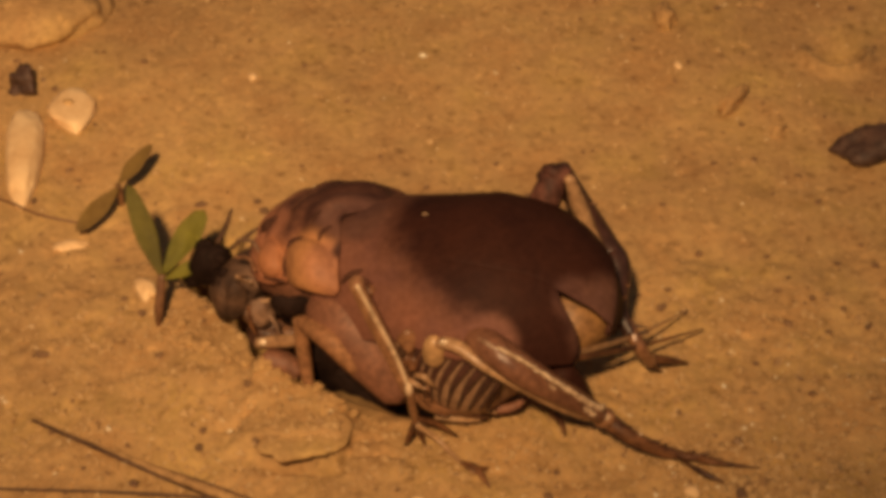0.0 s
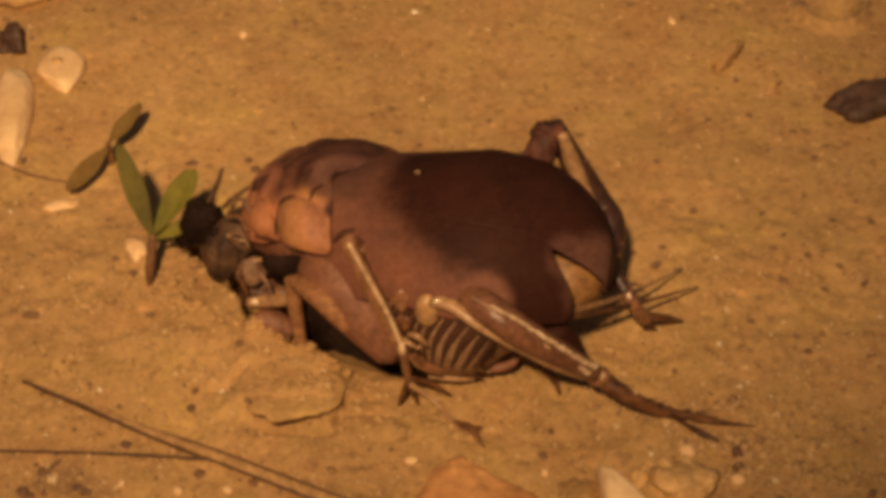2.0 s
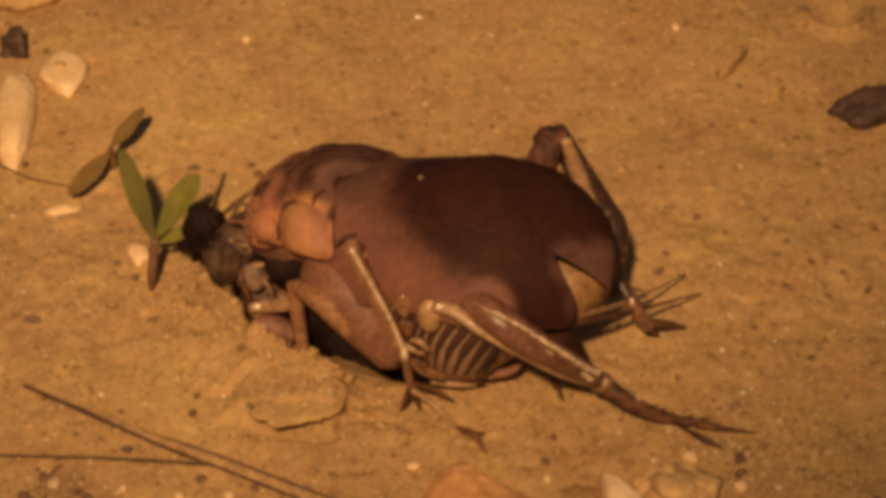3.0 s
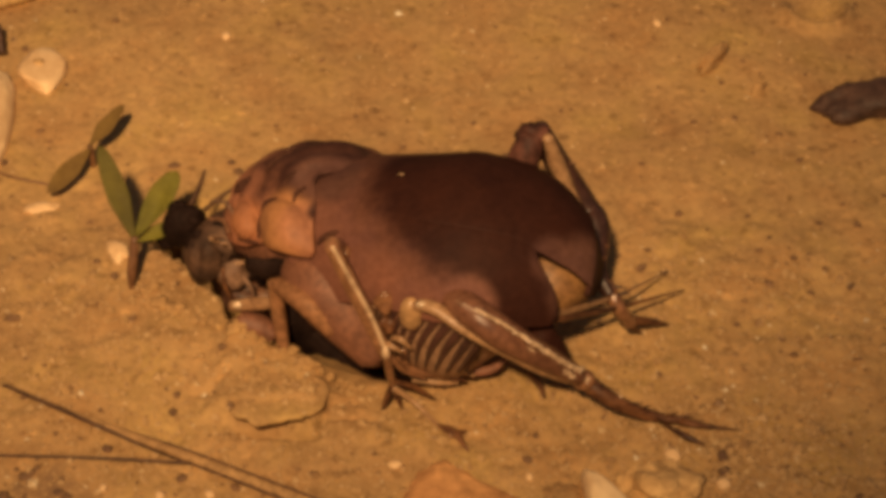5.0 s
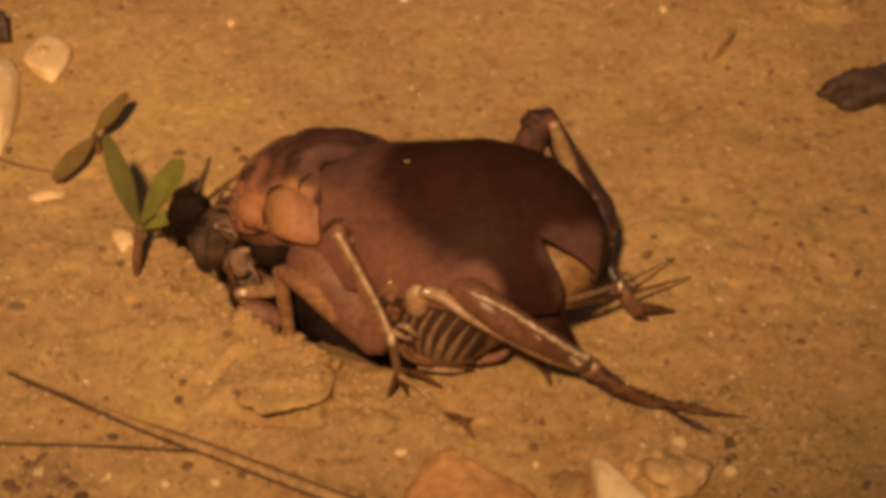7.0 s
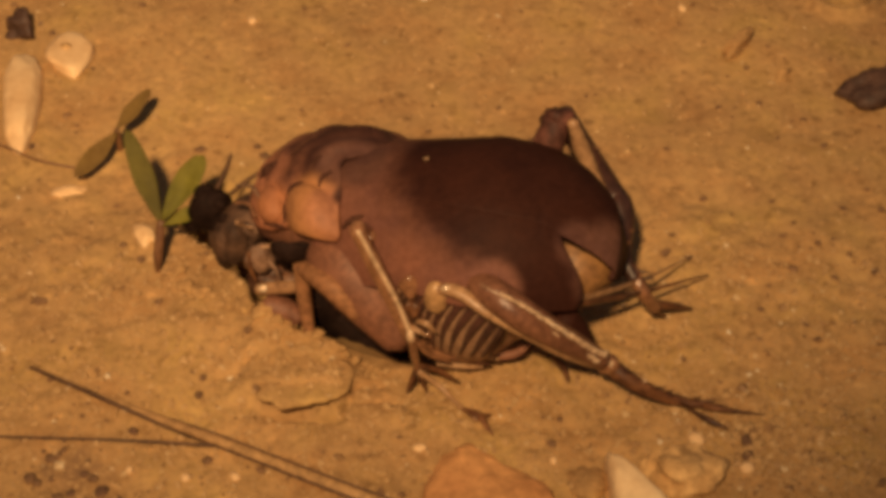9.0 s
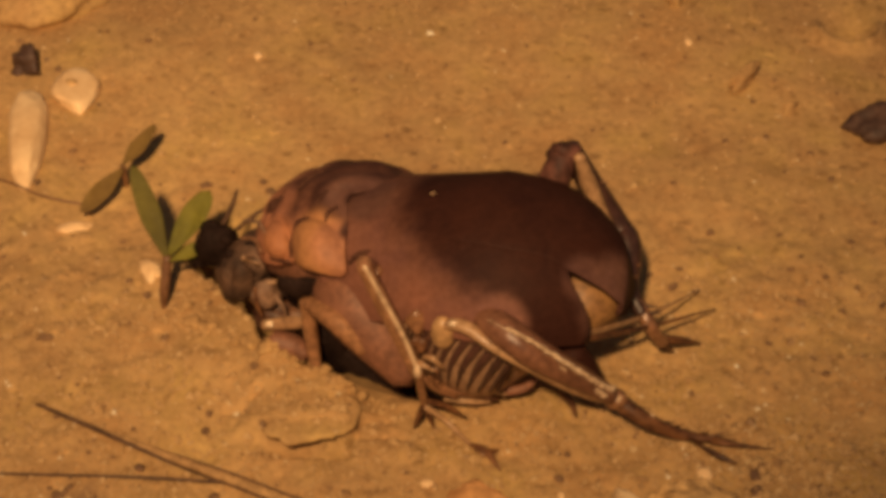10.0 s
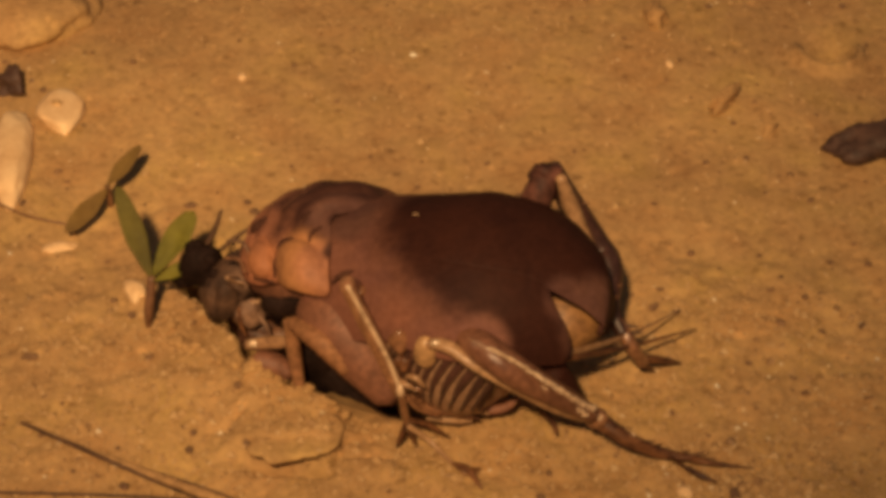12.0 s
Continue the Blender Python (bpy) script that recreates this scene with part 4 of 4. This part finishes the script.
    part("tail_feeler", rod([(11.0, -33.0, 13.5), (14.3, -29.7, 11.5), (20.0, -22.4, 7.0), (26.8, -11.6, 1.0)], [0.7, 0.45, 0.24, 0.06], 8), LEG_PALE, c, "pale tapering tail feeler")


cricket()


# ---------------- plants and litter ----------------
def seedlings():
    p = thing("seedling", (-30.9, -13.6, 0.9), "small green seedling with reddish stalk rooted in sand", "seedling", "seedlings")
    part("stalk", rod([(-30.9, -13.7, 0.7), (-30.7, -13.6, 3.1), (-30.2, -12.3, 6.6)], [0.3, 0.55, 0.5], 8), STALK, p)
    part("leaf", leaf((-30.2, -12.5, 6.2), (-33.7, -7.2, 15.0), 2.4, (0.2, -0.8, 0.6), 0.03), LEAF_DARK, p, "darker olive green leaf")
    part("leaf", leaf((-30.3, -12.2, 6.2), (-25.7, -7.8, 12.0), 3.3, (-0.2, -0.7, 0.7), 0.05, 0.12, waist=0.2, swell=1.45), LEAF, p)
    part("leaf", leaf((-30.1, -12.8, 6.3), (-24.5, -12.4, 9.4), 1.6, (0, -0.5, 0.9), 0.05, 0.12, blunt=0.8), LEAF, p)
    q = thing("seedling", (-37.5, 10.5, -1.1), "dull olive seedling with two oval leaves", "seedling", "seedlings")
    part("stalk", rod([(-37.3, 9.4, -1.6), (-37.3, 8.8, 0.4), (-37.4, 8.6, 2.4)], [0.3, 0.4, 0.35], 8), STALK, q)
    part("leaf", leaf((-37.3, 8.1, 2.3), (-41.5, 1.8, 1.1), 2.2, (0.1, -0.5, 0.9), 0.02, 0.1), LEAF_OLD, q)
    part("leaf", leaf((-37.4, 8.4, 2.3), (-33.9, 13.8, 4.2), 2.1, (-0.3, -0.4, 0.9), 0.02, 0.1), LEAF_OLD, q)


def litter():
    def bed(p, lift=0.0):
        return (p[0], p[1], float(soil(p[0], p[1])) + lift)

    def laid(points, radius, mat, name, label, category, taper=0.5, squash=0.8):
        keys = spline(points, 14)
        k = [(*q, radius * (taper + (1 - taper) * min(1, n / 9))) for n, q in enumerate(keys)]
        solid(name, tube(k, 10, 40, squash), mat, label, category)

    straw = thing("straw", (-22.5, -37.7, -0.6), "dry tan straw with a painted shade line on sand", "straw")
    part("stem", tube([(*p, r) for p, r in zip(((-42.9, -27.2, -0.6), (-34.2, -33.2, 0.6), (-22.4, -39.0, 0.4), (-10.9, -45.2, 0.6), (4.0, -52.2, 0.1)), (0.2, 0.36, 0.62, 0.7, 0.7))], 12, 50, 0.8), STRAW, straw)
    # Dark rod along the near side paints the stem's shaded underside.
    part("dark_line", tube([(*p, r) for p, r in zip(((-43.1, -27.2, -0.6), (-34.1, -33.7, 0.8), (-26.4, -37.9, 0.4), (-22.3, -39.9, 0.4), (-10.8, -46.0, 0.6), (4.0, -53.1, 0.2)), (0.2, 0.25, 0.1, 0.13, 0.2, 0.2))], 8, 50, 0.8), TWIG, straw, "dark line painting the straw's shaded underside")
    part("dark_line", tube([(*p, r) for p, r in zip(((-30.6, -34.8, 0.8), (-22.3, -38.7, 0.9), (-10.8, -44.9, 1.2), (4.0, -51.7, 0.6)), (0.06, 0.12, 0.14, 0.14))], 8, 40, 0.8), TWIG, straw)
    laid([(-48.8, -36.8, -0.9), (-38.3, -38.2, 0.1), (-30.4, -38.6, 0.1), (-21.5, -39.5, 0.2)], 0.16, TWIG, "twig", "thin dark twig on the sand", "twig", 0.8)
    laid([(-55.7, 11.6, -0.6), (-50.7, 9.1, -0.3), (-46.4, 6.4, -0.2), (-41.8, 5.6, -0.8)], 0.16, STALK, "rootlet", "thin reddish brown rootlet on the sand", "rootlet", 0.8)
    # name, place, half sizes, turn, seed, material, unevenness, flat top, taper, squareness, label
    stones = [
        ("white_stone", (-44.9, 26.5), (2.9, 4.3, 1.2), 17, 52, CREAM_STONE, 0.16, 0.3, -0.75, 0.15, "orange-cream wedge of stone with a small dimple"),
        ("white_stone", (-49.6, 17.6), (2.2, 9.3, 2.0), 4, 58, CREAM_STONE, 0.14, 0.0, -0.2, 0.25, "long cream stone half sunk in sand"),
        ("pebble", (-51.4, 49.0), (8.4, 8.3, 3.4), 20, 3, SAND, 0.2, 0.0, 0.0, 0.0, "large rounded soil-coloured pebble, half buried"),
        ("dark_stone", (52.6, 20.0), (3.7, 5.9, 2.5), 102, 5, DARK_STONE, 0.3, 0.1, 0.1, 0.1, "dark brown wedge-shaped stone on sand"),
        ("dark_clod", (-51.7, 32.3), (1.6, 2.3, 2.2), 40, 6, DARK_STONE, 0.45, 0.0, 0.0, 0.0, "small black-brown clod of soil"),
        ("red_stone", (4.2, -47.5), (6.2, 8.6, 2.0), 18, 7, RED_STONE, 0.2, 0.3, 0.25, 0.0, "flat orange-red stone in the sand"),
        ("white_stone", (19.0, -48.9), (2.8, 7.8, 3.4), 22, 8, WHITE_STONE, 0.15, 0.0, 0.75, 0.12, "pointed cream stone in the sand"),
        ("pebble", (23.6, -42.2), (3.9, 3.3, 2.1), 0, 9, TAN_STONE, 0.36, 0.0, 0.0, 0.0, "lumpy tan pebble on sand"),
        ("pebble", (14.1, -44.0), (1.9, 2.3, 1.1), 20, 21, SAND, 0.3, 0.0, 0.0, 0.0, "sand-coloured lump half sunk in sand"),
        ("pebble", (28.3, 46.6), (1.5, 2.4, 1.8), -8, 10, SAND, 0.35, 0.0, 0.0, 0.0, "small tan pebble half sunk in sand"),
        ("pebble", (35.0, 27.6), (0.85, 2.5, 1.7), -42, 11, SAND, 0.42, 0.0, 0.0, 0.0, "small long tan pebble half sunk in sand"),
        ("pebble", (40.3, 22.7), (0.7, 1.3, 1.0), -40, 12, SAND, 0.42, 0.0, 0.0, 0.0, "small tan pebble half sunk in sand"),
        ("white_chip", (-32.9, -7.9), (1.0, 1.9, 0.8), 20, 13, CREAM_STONE, 0.2, 0.0, 0.0, 0.0, "cream chip by the seedling"),
        ("white_chip", (-42.5, 1.6), (2.0, 0.9, 0.6), 10, 14, CREAM_STONE, 0.2, 0.0, 0.0, 0.0, "flat cream chip on sand"),
        ("white_chip", (-28.5, -47.0), (1.2, 0.9, 0.5), 0, 31, CREAM_STONE, 0.25, 0.2, 0.0, 0.2, "flat cream chip by the straw"),
        ("white_chip", (-20.9, -42.4), (0.5, 0.7, 0.4), 20, 32, CREAM_STONE, 0.25, 0.0, 0.0, 0.0, "tiny cream chip by the straw"),
        ("white_chip", (-25.8, -42.6), (0.5, 0.55, 0.4), 0, 33, CREAM_STONE, 0.25, 0.0, 0.0, 0.0, "tiny cream chip by the straw"),
        ("white_chip", (-31.5, -41.6), (0.4, 0.5, 0.35), 0, 34, CREAM_STONE, 0.25, 0.0, 0.0, 0.0, "tiny cream chip by the twig"),
        ("white_chip", (30.1, -41.9), (0.8, 0.7, 0.5), 15, 35, CREAM_STONE, 0.25, 0.0, 0.0, 0.0, "small cream chip by the tan pebble"),
        ("white_chip", (25.2, -37.9), (0.9, 1.0, 0.6), 0, 36, CREAM_STONE, 0.25, 0.0, 0.0, 0.0, "small cream chip by the tan pebble"),
        ("white_chip", (10.8, -41.1), (0.45, 0.5, 0.35), 0, 37, CREAM_STONE, 0.25, 0.0, 0.0, 0.0, "tiny cream chip by the red stone"),
        ("white_chip", (-2.6, -39.4), (0.8, 0.55, 0.35), 0, 38, CREAM_STONE, 0.25, 0.0, 0.0, 0.0, "tiny cream chip by the red stone"),
        ("white_chip", (-23.5, 33.7), (0.55, 0.7, 0.4), 0, 39, CREAM_STONE, 0.25, 0.0, 0.0, 0.0, "tiny cream chip on open sand"),
        ("white_chip", (29.2, 36.1), (0.5, 0.7, 0.4), 0, 40, CREAM_STONE, 0.25, 0.0, 0.0, 0.0, "tiny cream chip on open sand"),
        ("dark_clod", (-35.9, -42.1), (0.55, 0.4, 0.22), 0, 41, HUMUS, 0.3, 0.0, 0.0, 0.0, "dark crumbly clod under the twig"),
        ("dark_clod", (-34.1, -44.2), (0.7, 0.9, 0.3), -20, 42, HUMUS, 0.35, 0.0, 0.0, 0.0, "dark crumbly clod under the twig"),
        ("dark_clod", (-35.2, -45.9), (0.5, 0.7, 0.25), 10, 43, HUMUS, 0.35, 0.0, 0.0, 0.0, "dark crumbly clod under the twig"),
        ("dark_clod", (-37.1, -44.3), (0.5, 0.45, 0.22), 0, 44, HUMUS, 0.3, 0.0, 0.0, 0.0, "dark crumbly clod under the twig"),
        ("dark_clod", (-41.3, -45.8), (0.6, 0.55, 0.3), 30, 45, HUMUS, 0.3, 0.0, 0.0, 0.0, "dark crumbly clod under the twig"),
        ("dark_clod", (-31.6, -36.5), (0.6, 0.5, 0.35), 0, 46, HUMUS, 0.3, 0.0, 0.0, 0.0, "dark crumb between straw and twig"),
        ("dark_clod", (30.3, -38.4), (0.6, 0.9, 0.5), 0, 47, HUMUS, 0.3, 0.0, 0.0, 0.0, "dark crumb by the tan pebble"),
        ("dark_clod", (30.2, -40.5), (0.6, 0.6, 0.4), 0, 48, HUMUS, 0.3, 0.0, 0.0, 0.0, "dark crumb by the tan pebble"),
    ]
    solid("soil_crust", plate((-14.9, -30.8, 1.45), (5.2, 5.0), 1.0, 4.6, 3), SAND, "flat cracked plate of soil crust", "soil crust")
    for k in range(12):
        x, y, z = bed((random.gauss(-38.0, 2.6), random.gauss(-42.6, 2.0)))
        size = 0.25 + 0.45 * random.random() ** 2
        solid("soil_crumb", stone((x, y, z + 0.1), (size * random.uniform(0.8, 1.5), size, 0.6 * size), 40 * k, k, 0.3, 2), CRUMB, "small dark crumb of humus on sand", "soil crumb", "soil crumbs")
    for k in range(20):
        s = 0.84 * k / 19
        x = -28.5 + 24.5 * s + random.uniform(-0.8, 0.8)
        y = -14.6 - 14.6 * s**0.75 + random.uniform(-1.2, 0.3)
        size = 0.35 + 0.7 * random.random() ** 2
        z = float(soil(x - 0.4, y - 0.8))
        solid("soil_clod", stone((x, y, z + 0.15 * size), (size * random.uniform(0.9, 1.5), size, size * 0.7), random.uniform(0, 180), k + 50, 0.5, 3), SAND, "crumbly sandy clod on the burrow's lip", "soil clod", "soil clods")
    x, y, z = bed((-45.5, 27.4))
    solid("soil_crumb", stone((x, y, z + 1.3), (0.8, 0.55, 0.22), 0, 5, 0.3, 2), TAN_STONE, "brown crumb of soil on a cream stone", "soil crumb")
    # Pale speck added as the highlight on the wing case.
    x, y, z = (-1.8, -21.2, 22.4)
    solid("back_glint", stone((x, y, z), (0.3, 0.06, 0.05), 10, 2, 0.1, 2), CREAM_STONE, "tiny pale speck painting the glint on the back", "sand grain")
    for name, at, size, turn, seed, mat, uneven, top, taper, square, label in stones:
        x, y, z = bed(at)
        solid(name, stone((x, y, z + size[2] * 0.25), size, turn, seed, uneven, 4 if max(size) > 1.5 else 2, top, taper, square), mat, label, name.split("_")[-1])


seedlings()
litter()
